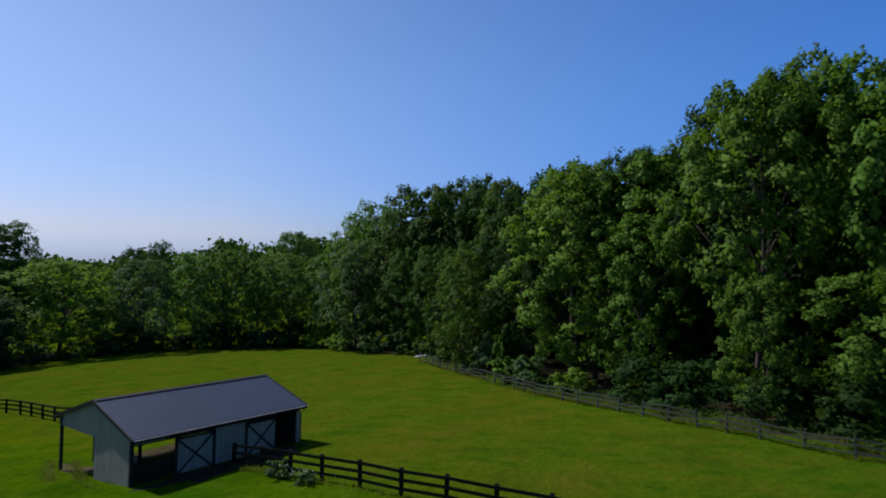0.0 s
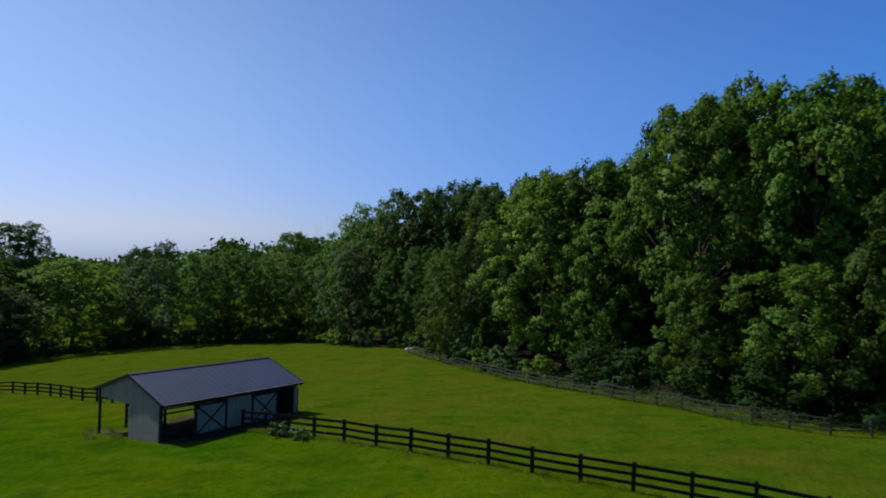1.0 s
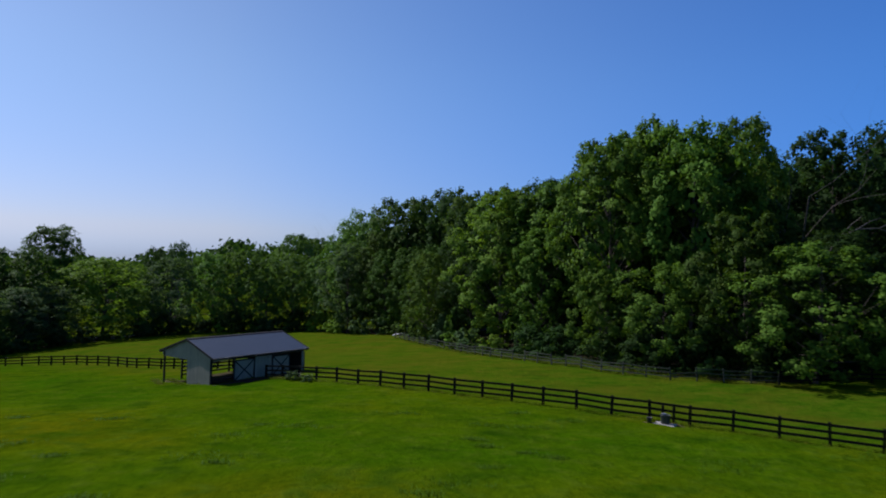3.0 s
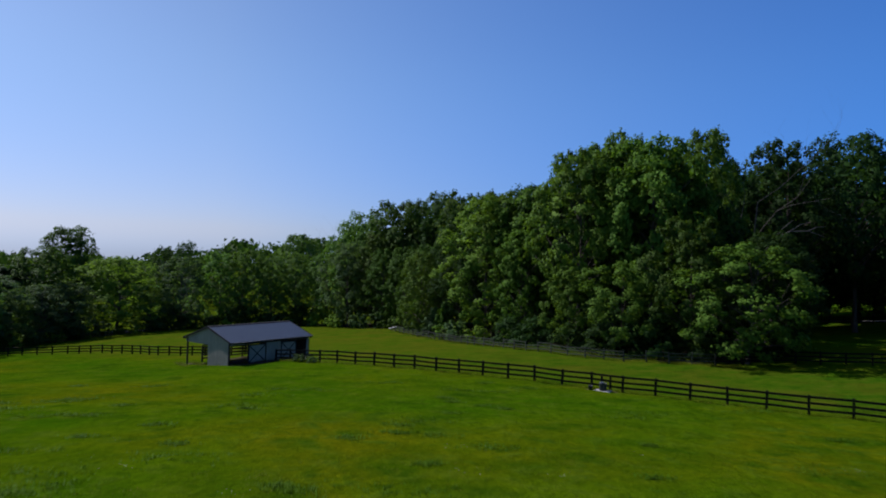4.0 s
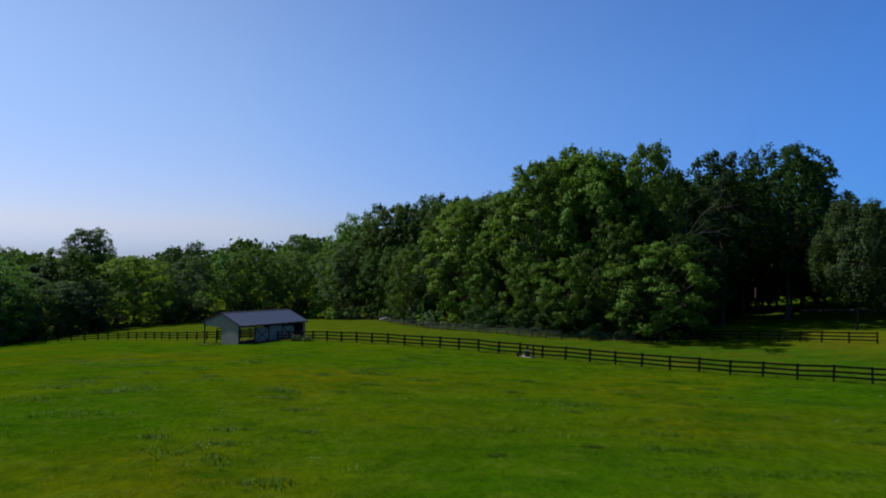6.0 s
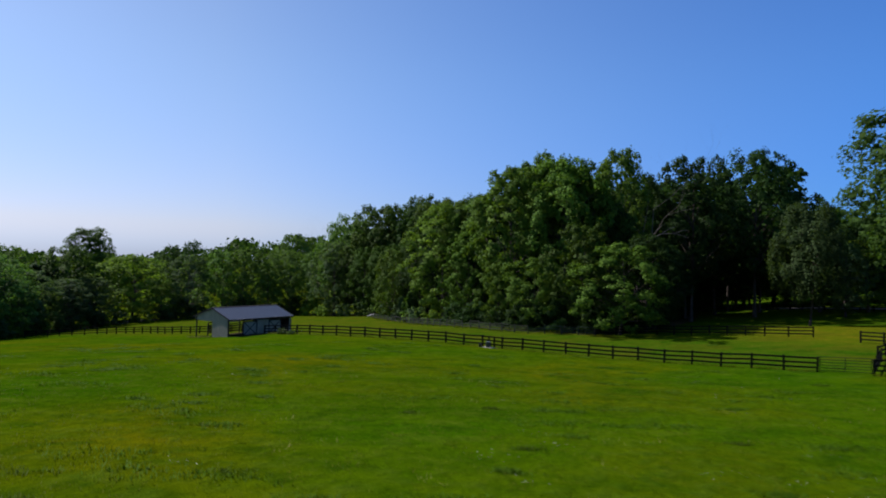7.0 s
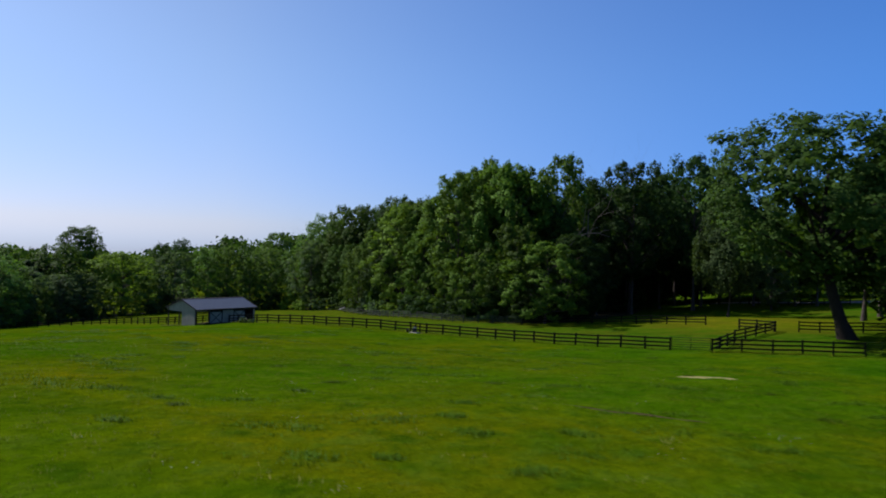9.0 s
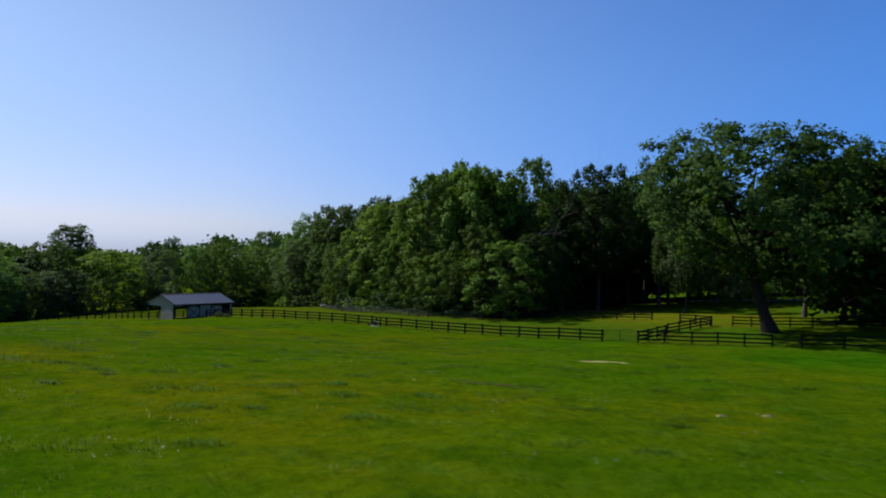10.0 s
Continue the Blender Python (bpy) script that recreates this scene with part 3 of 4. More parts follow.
for x, y, hgt, s, k, turn in along(0.6, 3.6, FRONT, 6, 1.2):
    if s > 16.2:
        continue
    plant(shrubs[int(k * 3)], x, y, 1.4 + 2.4 * k, 1.3 + 1.0 * k, turn)

# dark leaves here stand in for the wood's inner shade
under = make_tree("understory_bush", "bush", 86, M_LEAF_DARK, "leafy bush inside the wood, leaves coloured dark for the shade there", "bushes inside the wood", boughs=18, sprays=9, leaves=10, leaf=0.34, h=5.0, r=3.4, inner=120, tuft=0.36)
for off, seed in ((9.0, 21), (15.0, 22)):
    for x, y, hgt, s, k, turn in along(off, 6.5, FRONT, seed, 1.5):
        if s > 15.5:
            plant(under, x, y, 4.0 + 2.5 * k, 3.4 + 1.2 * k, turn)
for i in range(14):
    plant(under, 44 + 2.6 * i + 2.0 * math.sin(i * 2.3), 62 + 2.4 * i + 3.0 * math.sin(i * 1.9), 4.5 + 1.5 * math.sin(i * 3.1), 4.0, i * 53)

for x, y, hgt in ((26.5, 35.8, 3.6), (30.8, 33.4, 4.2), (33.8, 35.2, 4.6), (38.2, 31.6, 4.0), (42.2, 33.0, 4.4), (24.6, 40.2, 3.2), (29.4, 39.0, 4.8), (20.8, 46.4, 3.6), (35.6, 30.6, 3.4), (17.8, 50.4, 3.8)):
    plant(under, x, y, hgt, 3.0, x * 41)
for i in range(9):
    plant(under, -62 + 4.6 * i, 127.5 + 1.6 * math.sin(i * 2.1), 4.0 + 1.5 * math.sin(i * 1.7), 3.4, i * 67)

# single trees that stand out
plant(near_edge[2], 15.6, 65.0, 23.4, 6.8, 40)
plant(near_edge[6], 19.5, 56.5, 17.0, 4.2, 160)
plant(near_edge[5], 4.8, 77.0, 15.0, 3.8, 70)
plant(low_edge[1], 23.4, 42.2, 10.2, 3.2, 10)
plant(low_edge[0], 28.0, 35.8, 10.6, 4.5, 80)
plant(low_edge[2], 34.4, 32.4, 15.4, 4.8, 200)
plant(low_edge[1], 38.0, 27.2, 12.4, 6.4, 300)
plant(near_edge[3], 43.0, 31.5, 14.0, 4.6, 120)
plant(near_edge[3], 46.5, 38.5, 14.0, 5.0, 30)
plant(shrubs[0], 9.2, 69.5, 6.0, 1.7, 0)
plant(shrubs[2], 7.4, 72.5, 5.0, 1.3, 40)
plant(near_tall[2], 46.8, 57.5, 32.4, 5.4, 15)
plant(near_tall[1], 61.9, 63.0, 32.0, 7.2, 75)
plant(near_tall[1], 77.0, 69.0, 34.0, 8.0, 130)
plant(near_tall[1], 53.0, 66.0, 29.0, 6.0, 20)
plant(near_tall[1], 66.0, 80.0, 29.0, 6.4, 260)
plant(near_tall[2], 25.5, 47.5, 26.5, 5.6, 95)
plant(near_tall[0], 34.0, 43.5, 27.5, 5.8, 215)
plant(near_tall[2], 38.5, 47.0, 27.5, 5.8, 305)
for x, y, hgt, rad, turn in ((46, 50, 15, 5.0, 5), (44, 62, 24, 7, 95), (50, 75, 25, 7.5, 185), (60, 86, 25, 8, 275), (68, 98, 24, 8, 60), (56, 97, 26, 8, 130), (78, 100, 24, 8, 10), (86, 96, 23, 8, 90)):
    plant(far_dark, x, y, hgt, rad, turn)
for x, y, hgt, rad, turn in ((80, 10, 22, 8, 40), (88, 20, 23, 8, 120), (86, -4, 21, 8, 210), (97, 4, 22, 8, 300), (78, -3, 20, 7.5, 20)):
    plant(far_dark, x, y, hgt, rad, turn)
round_tree = make_tree("round_tree", "round", 95, M_LEAF_MID, "tall round-crowned green tree rising over the far woods", "", boughs=150, sprays=9, leaves=10, leaf=0.42, h=27, r=7, tuft=0.46, lift=0.95, clump=0.85, inner=800, ragged=0.6)
plant(round_tree, -87.6, 133.9, 28.9, 7.4, 20)
plant(far_edge[1], -69.8, 123.0, 19.2, 10.2, 20)
plant(far_edge[4], -80.0, 176.0, 24.0, 4.6, 0)
plant(far_edge[4], -73.5, 178.0, 25.4, 4.8, 90)
plant(far_tall[0], -35.0, 168.0, 26.0, 7.0, 50)
plant(far_tall[1], 11.0, 135.0, 36.0, 8.0, 50)
weeping = make_tree("weeping_tree", "weeping", 91, M_LEAF_WEEP, "soft grey-green weeping tree by the lane", "trees by the lane", boughs=70, leaf=0.30, h=15, r=5.5)
plant(weeping, 72.0, 42.0, 19.0, 5.0, 0)
plant(far_edge[1], 95.0, 62.0, 15.0, 5.5, 100)
plant(far_edge[3], 88.0, 58.0, 14.0, 4.0, 10)
oak = make_tree("oak_tree", "oak", 99, M_LEAF_OAK, "large spreading oak with a leaning dark trunk and open crown", "", boughs=150, sprays=16, leaves=12, leaf=0.36, h=23.5, r=12.0, lean=-0.10, inner=1100, split=True, bark=M_OAK, clump=0.58, tuft=0.40, ragged=1.7, core=0.72, flat_z=1.25)
plant(oak, 64.9, -1.0, 23.0, 12.2, 0, 0.2)
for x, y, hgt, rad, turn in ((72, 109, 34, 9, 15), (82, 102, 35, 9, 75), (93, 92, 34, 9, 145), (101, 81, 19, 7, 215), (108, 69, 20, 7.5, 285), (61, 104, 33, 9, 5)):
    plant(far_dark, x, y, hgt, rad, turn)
for x, y, hgt, rad, turn in ((57, 78, 29, 7, 45), (64, 71, 29, 6.5, 245), (79, 85, 29, 7, 300), (73, 78, 25, 7, 200), (82, 77, 23, 6.5, 10), (90, 69, 18, 5.5, 100), (97, 58, 19, 5.5, 60)):
    plant(near_tall[1], x, y, hgt, rad, turn)
# dark-leaved kind picked here to deepen the shade behind the oak
plant(near_tall[1], 82.0, 22.0, 24.0, 7.0, 33)
plant(near_tall[1], 90.0, 30.0, 25.0, 7.0, 133)
plant(near_edge[3], 84.0, 6.0, 20.0, 7.0, 210)
plant(near_edge[3], 94.0, 14.0, 19.0, 6.5, 20)
for i in range(9):
    plant(far_tall[i % 2], 68 + 6 * i, 114 - 3.5 * i + 5 * math.sin(i * 2.1), 24 + 3 * math.sin(i * 1.7), 7.5, i * 47)
for i in range(9):
    plant(far_edge[(0, 2, 3)[i % 3]], 70 + 6 * i, 106 - 3.6 * i + 3 * math.sin(i * 1.3), 13 + 3 * math.sin(i * 2.7), 6.0, i * 31)


# ---- fences ----
def unit_box(name, mat):
    me = bpy.data.meshes.new(name)
    bm = box_bm(-0.5, 0.5, -0.5, 0.5, -0.5, 0.5)
    bm.to_mesh(me)
    bm.free()
    me.materials.append(mat)
    return me


POST_NEW, RAIL_NEW = unit_box("post", M_FENCE), unit_box("rail", M_FENCE)
POST_OLD, RAIL_OLD = unit_box("post", M_OLDFENCE), unit_box("rail", M_OLDFENCE)


def beam(a, b, wide, high):
    """The pose that lays a unit box from a to b."""
    d = b - a
    x = d.normalized()
    y = Vector((0, 0, 1)).cross(x).normalized()
    z = x.cross(y)
    m = Matrix((x, y, z)).transposed().to_4x4()
    m.translation = (a + b) / 2
    return m @ Matrix.Diagonal((d.length, wide, high, 1))


def fence(points, label, spacing=2.44, height=1.24, rails=(0.36, 0.74, 1.13), old=False, seed=1, group="board fences"):
    """A post and rail fence along points on the ground."""
    rng = np.random.default_rng(seed)
    pts = [Vector((*p, 0)) for p in points]
    root = thing("rail_fence", Matrix.Translation((pts[0].x, pts[0].y, ground_z(pts[0].x, pts[0].y))), label, "fence", group)
    inv = root.matrix_basis.inverted()
    post_me, rail_me = (POST_OLD, RAIL_OLD) if old else (POST_NEW, RAIL_NEW)
    stand = []
    for a, b in zip(pts, pts[1:]):
        n = max(1, round((b - a).length / spacing))
        stand += [a.lerp(b, i / n) for i in range(n)]
    stand.append(pts[-1])
    tops, thick = [], 0.112 if old else 0.150
    for i, p in enumerate(stand):
        q = stand[min(i + 1, len(stand) - 1)] - stand[max(i - 1, 0)]
        ang = math.degrees(math.atan2(q.y, q.x))
        z = ground_z(p.x, p.y)
        tops.append(Vector((p.x, p.y, z)))
        tilt = (rng.uniform(-2, 2), rng.uniform(-2, 2)) if not old else (rng.uniform(-5, 5), rng.uniform(-5, 5))
        m = pose(p.x, p.y, z + (height - 0.25) / 2 + 0.02, tilt[0], tilt[1], ang) @ Matrix.Diagonal((thick, thick, height + 0.25, 1))
        part_mesh("post", post_me, root, m=inv @ m)
    for i in range(len(tops) - 1):
        a, b = tops[i], tops[i + 1]
        d = (b - a).normalized()
        off = Vector((-d.y, d.x, 0)) * -(thick / 2 + 0.018)
        for r in rails:
            if old and rng.random() < 0.16:
                continue
            j0, j1 = (rng.uniform(-0.015, 0.015), rng.uniform(-0.015, 0.015)) if not old else (rng.uniform(-0.1, 0.06), rng.uniform(-0.1, 0.06))
            part_mesh("rail", rail_me, root, m=inv @ beam(a + off + Vector((0, 0, r + j0)) - d * 0.03, b + off + Vector((0, 0, r + j1)) + d * 0.03, 0.04, 0.085 if old else 0.145))
    return root


def tube_gate(a, b, label, height=1.25):
    """A tubular field gate hung between two posts."""
    a, b = Vector((*a, ground_z(*a))), Vector((*b, ground_z(*b)))
    root = thing("field_gate", Matrix.Translation(a), label, "gate", "field gates")
    v = b - a
    d = v.normalized()
    a0, b0 = d * 0.16, v - d * 0.16
    for i in range(6):
        tv, tf = [], []
        z = Vector((0, 0, 0.15 + i * (height - 0.15) / 5))
        tube([a0 + z, b0 + z], [0.022, 0.022], 8, tv, tf)
        part_mesh("bar", mesh_from("bar", tv, tf, (M_STEEL,)), root)
    for p in (a0, (a0 + b0) / 2, b0):
        tv, tf = [], []
        tube([p + Vector((0, 0, 0.12)), p + Vector((0, 0, height + 0.02))], [0.026, 0.026], 8, tv, tf)
        part_mesh("upright", mesh_from("upright", tv, tf, (M_STEEL,)), root)
    return root


fence([(-10.0, 33.3), (-4.7, 29.5), (7.0, 21.3), (18.84, 12.9), (24.8, 8.8), (44.5, -5.6)], "long black three-rail board fence across the pasture", spacing=2.44)
tube_gate((44.5, -5.6), (47.6, -7.8), "closed green tubular gate between black fence posts")
fence([(47.6, -7.8), (52.2, -9.9), (58.4, -13.2)], "black three-rail board fence in front of the oak", spacing=2.42, seed=2)
tube_gate((58.4, -13.2), (60.6, -14.2), "small closed tubular gate in the black fence")
fence([(60.6, -14.2), (70.0, -18.0), (92.0, -26.0)], "black three-rail board fence in front of the oak", spacing=2.9, seed=3)
fence([(47.6, -7.8), (52.8, -1.2)], "black board fence along a horse lane", seed=4)
fence([(53.6, 0.4), (61.6, 7.4)], "black board fence along a horse lane", seed=5)
fence([(59.1, 10.9), (61.8, 7.6)], "short black board fence at the lane's end", spacing=2.2, seed=6)
fence([(63.9, 6.4), (69.4, 3.4), (80.0, -1.5), (96.0, -6.0)], "black board fence behind the oak", seed=7)
fence([(34.7, 26.8), (43.0, 27.3), (48.5, 24.0), (53.5, 20.0), (57.4, 16.6)], "weathered board fence running out from under the trees", seed=8)
fence([(-0.6, 87.0), (4.6, 72.2), (7.4, 65.0), (10.2, 56.8), (12.6, 50.6), (16.8, 42.0), (20.2, 36.5), (23.0, 32.0), (26.2, 28.9), (34.7, 26.8)],
      "old grey post-and-rail fence overgrown at the woodland edge", old=True, height=1.15, rails=(0.36, 0.70, 1.04), seed=9)
fence([(-14.5, 44.0), (-24.6, 49.2), (-30.5, 52.8), (-36.0, 57.2), (-42.0, 60.8), (-48.0, 62.5), (-56.0, 64.5), (-64.0, 67.0)], "black three-rail board fence behind the shed", seed=10)
fence([(70.0, 96.0), (82.5, 84.5), (90.0, 75.0), (95.0, 64.5), (101.0, 54.0)], "dark board fence along the gravel lane", seed=11)


# ---- the shed ----
BARN_TURN = 51.9
barn = thing("run_in_shed", pose(-13.7, 36.6, -2.56, 0, 0, BARN_TURN),
             "grey board horse shed with dark metal gable roof and sliding doors", "shed")
HL, HW, HR = 5.475, 4.085, 4.45  # half length, widths from the ridge to the front and rear eaves
EAVE, RIDGE = 2.50, 3.84         # heights of the roof's edge and ridge
WX0, WX1, WY0, WY1 = -5.30, 5.25, -3.68, 3.78   # wall lines
SLOPE = (RIDGE - EAVE) / HW


def under_roof(y):
    return RIDGE - abs(y) * SLOPE - 0.10


def board_x(x0, x1, y, z0, z1, t=0.025):
    """A vertical board in a wall that runs along x."""
    return box_bm(x0 + 0.006, x1 - 0.006, y - t, y + t, z0, z1)


def board_y(y0, y1, x, z0, t=0.025):
    """A vertical board in a gable wall, cut to the roof's slope."""
    y0, y1 = y0 + 0.006, y1 - 0.006
    bm = bmesh.new()
    vs = []
    for xx in (x - t, x + t):
        for yy, zz in ((y0, z0), (y1, z0), (y1, under_roof(y1)), (y0, under_roof(y0))):
            vs.append(bm.verts.new((xx, yy, zz)))
    for f in ((0, 1, 2, 3), (7, 6, 5, 4), (0, 4, 5, 1), (1, 5, 6, 2), (2, 6, 7, 3), (3, 7, 4, 0)):
        bm.faces.new([vs[i] for i in f])
    bmesh.ops.recalc_face_normals(bm, faces=bm.faces)
    return bm


# roof slopes with low seams
SEAM = unit_box("seam", M_ROOF)
for sgn in (-1, 1):
    bm = bmesh.new()
    ln = (HW if sgn < 0 else HR) * math.hypot(1, SLOPE)
    box(bm, -HL, HL, 0, ln, -0.04, 0.0)
    ang = math.degrees(math.atan(SLOPE))
    m = pose(0, 0, RIDGE, 0, 0, 180 if sgn < 0 else 0) @ pose(0, 0, 0, -ang)
    slope = part("roof_slope", bm, M_ROOF, barn, "", m)
    for i in range(25):
        x = -HL + 0.03 + (2 * HL - 0.06) * i / 24
        part_mesh("seam", SEAM, slope, "", pose(x, ln / 2 + 0.03, 0.005) @ Matrix.Diagonal((0.016, ln - 0.08, 0.007, 1)))
bm = bmesh.new()
for sgn in (-1, 1):
    bmesh.ops.create_cube(bm, size=1, matrix=pose(0, sgn * 0.085, RIDGE + 0.012, -sgn * math.degrees(math.atan(SLOPE))) @ Matrix.Diagonal((2 * HL + 0.04, 0.19, 0.03, 1)))
part("ridge_cap", bm, M_BLACK, barn, "black ridge cap")
for sgn in (-1, 1):
    for sx in (-1, 1):
        ang = math.degrees(math.atan(SLOPE))
        reach = HW if sgn < 0 else HR
        m = pose(sx * (HL + 0.012), sgn * reach / 2, RIDGE - reach * SLOPE / 2 - 0.05, -sgn * ang) @ Matrix.Diagonal((0.05, reach * math.hypot(1, SLOPE) + 0.02, 0.17, 1))
        part_mesh("rake_trim", unit_box("rake_trim", M_BLACK), barn, "black rake board", m)
    reach = HW if sgn < 0 else HR
    part("fascia", box_bm(-HL, HL, sgn * reach - 0.02, sgn * reach + 0.02, RIDGE - reach * SLOPE - 0.19, RIDGE - reach * SLOPE - 0.05), M_BLACK, barn, "black fascia")
# gutter along the front, with a thin pale edge
tv, tf = [], []
tube([Vector((-HL, -HW - 0.075, EAVE - 0.075)), Vector((HL, -HW - 0.075, EAVE - 0.075))], [0.062, 0.062], 10, tv, tf)
part_mesh("gutter", mesh_from("gutter", tv, tf, (M_BLACK,)), barn, "black half-round gutter")
part("gutter_edge", box_bm(-HL, HL, -HW - 0.145, -HW - 0.10, EAVE - 0.032, EAVE - 0.020), M_GUTTER, barn, "pale drip edge")
tv, tf = [], []
tube([Vector((HL - 0.12, -HW - 0.075, EAVE - 0.12)), Vector((HL - 0.12, -HW + 0.2, EAVE - 0.32)), Vector((HL - 0.16, WY0 - 0.07, EAVE - 0.5)), Vector((HL - 0.16, WY0 - 0.07, 0.2))],
     [0.04] * 4, 8, tv, tf)
part_mesh("downpipe", mesh_from("downpipe", tv, tf, (M_BLACK,)), barn)

# near gable: closed boards on the front half, an open bay under a boarded head on the rear half
y = WY0
while y < -0.01:
    y1 = min(y + 0.305, 0.0)
    part("board", board_y(y, y1, WX0, -0.45), M_SIDING, barn)
    y = y1
while y < WY1 + 0.35:
    y1 = min(y + 0.305, WY1 + 0.35)
    part("board", board_y(y, y1, WX0, 1.98), M_SIDING, barn)
    y = y1
# far gable closed over its whole width
y = WY0
while y < WY1:
    y1 = min(y + 0.305, WY1)
    part("board", board_y(y, y1, WX1, -0.6), M_SIDING, barn)
    y = y1
# front wall: open bay, sliding door, boards, sliding door, open bay
for x0, x1 in ((-0.62, 1.30), (5.0, 5.25)):
    x = x0
    while x < x1 - 0.01:
        xe = min(x + 0.305, x1)
        part("board", board_x(x, xe, WY0, -0.35, EAVE - 0.16), M_SIDING, barn)
        x = xe
part("head_board", box_bm(WX0 + 0.05, WX1 - 0.05, WY0 - 0.022, WY0 + 0.03, EAVE - 0.37, EAVE - 0.02), M_SIDING, barn)
part("door_rail", box_bm(-3.6, 5.1, WY0 - 0.13, WY0 - 0.08, EAVE - 0.34, EAVE - 0.25), M_BLACK, barn, "black sliding door track")


def sliding_door(x0, x1):
    """A boarded sliding door with a black frame and crossed braces."""
    w, hgt = x1 - x0, 1.98
    yy = WY0 - 0.11
    k = round(w / 0.26)
    door = part("sliding_door", box_bm(x0 + 0.01, x1 - 0.01, yy + 0.004, yy + 0.02, 0.11, 0.09 + hgt), M_TIMBER, barn, "pale grey sliding door with black crossed braces")
    for i in range(k):
        part("door_board", box_bm(x0 + w * i / k + 0.004, x0 + w * (i + 1) / k - 0.004, yy - 0.02, yy, 0.10, 0.10 + hgt), M_SIDING, door)
    for a in ((x0, x1, 0.10, 0.22), (x0, x1, hgt - 0.02, hgt + 0.10), (x0, x0 + 0.12, 0.10, hgt + 0.1), (x1 - 0.12, x1, 0.10, hgt + 0.1)):
        part("frame_board", box_bm(a[0], a[1], yy - 0.045, yy - 0.021, a[2], a[3]), M_BLACK, door)
    dx, dz = w - 0.2, hgt - 0.2
    for i, s in enumerate((-1, 1)):
        m = pose((x0 + x1) / 2, yy - 0.030 - 0.004 * i, 0.10 + hgt / 2, 0, -s * math.degrees(math.atan2(dz, dx))) @ Matrix.Diagonal((math.hypot(dx, dz), 0.02, 0.11, 1))
        part_mesh("brace", unit_box("brace", M_BLACK), door, "", m)
    part("handle", box_bm(x1 - 0.08, x1 - 0.04, yy - 0.08, yy - 0.046, 0.95, 1.2), M_BLACK, door)


sliding_door(-3.04, -0.76)
sliding_door(1.24, 3.40)
part("stall_lining", board_y(WY0 + 0.08, -0.05, WX1 - 0.06, -0.5, 0.02), M_TIMBER, barn, "dark stall lining")
# posts and inner framing
for px, py, top in ((WX0 + 0.04, WY0 + 0.02, EAVE - 0.1), (-2.85, WY0 + 0.08, EAVE - 0.1), (3.42, WY0 + 0.08, EAVE - 0.1), (WX0 - 0.02, WY1, EAVE - 0.1), (-3.5, WY1, 1.3), (-1.8, WY1, EAVE - 0.1),
                    (1.8, WY1, EAVE - 0.1), (WX1, WY1, EAVE - 0.1), (WX0 + 0.1, 0.02, RIDGE - 0.25), (-2.85, 0.0, RIDGE - 0.2)):
    part("post", box_bm(px - 0.075, px + 0.075, py - 0.075, py + 0.075, -0.9, top, 0.01), M_BLACK, barn, "dark squared post")
part("corner_trim", box_bm(WX0 - 0.05, WX0 - 0.028, WY0 - 0.03, WY0 + 0.10, 0.0, EAVE - 0.1), M_BLACK, barn)
part("corner_trim", box_bm(5.06, 5.27, WY0 - 0.05, WY0 - 0.028, 0.0, EAVE - 0.16), M_SIDING, barn, "pale corner board")
part("header", box_bm(WX0, WX1, WY1 - 0.05, WY1 + 0.05, EAVE - 0.24, EAVE - 0.02), M_TIMBER, barn)
part("header", box_bm(WX0 - 0.05, WX0 + 0.05, 0.0, WY1, 1.93, 2.02), M_SIDING, barn, "pale board under the gable head")
# stall walls
part("stall_wall", box_bm(1.30, WX1 - 0.05, -0.02, 0.02, -0.5, under_roof(0) - 0.02), M_TIMBER, barn, "dark boarded stall wall")
bm = board_y(WY0 + 0.1, -0.03, 1.27, -0.5, 0.02)
part("stall_wall", bm, M_TIMBER, barn, "dark boarded stall wall")
for i in range(8):
    x = WX0 + 0.3 + i * 1.4
    for sgn in (-1, 1):
        reach = HW if sgn < 0 else HR
        m = pose(x, sgn * reach / 2 * 0.97, RIDGE - reach * SLOPE / 2 - 0.12, -sgn * math.degrees(math.atan(SLOPE))) @ Matrix.Diagonal((0.05, reach * 0.98, 0.13, 1))
        part_mesh("rafter", unit_box("rafter", M_TIMBER), barn, "", m)
# rail panels that close the rear bays
for x0, x1 in ((-3.5, -1.85), (-1.75, 1.75), (1.85, WX1 - 0.1)):
    for z in (-0.10, 0.26, 0.62, 0.98, 1.34):
        part("rear_rail", box_bm(x0, x1, WY1 - 0.02, WY1 + 0.02, z - 0.07, z + 0.07), M_BLACK, barn, "black rear rail")


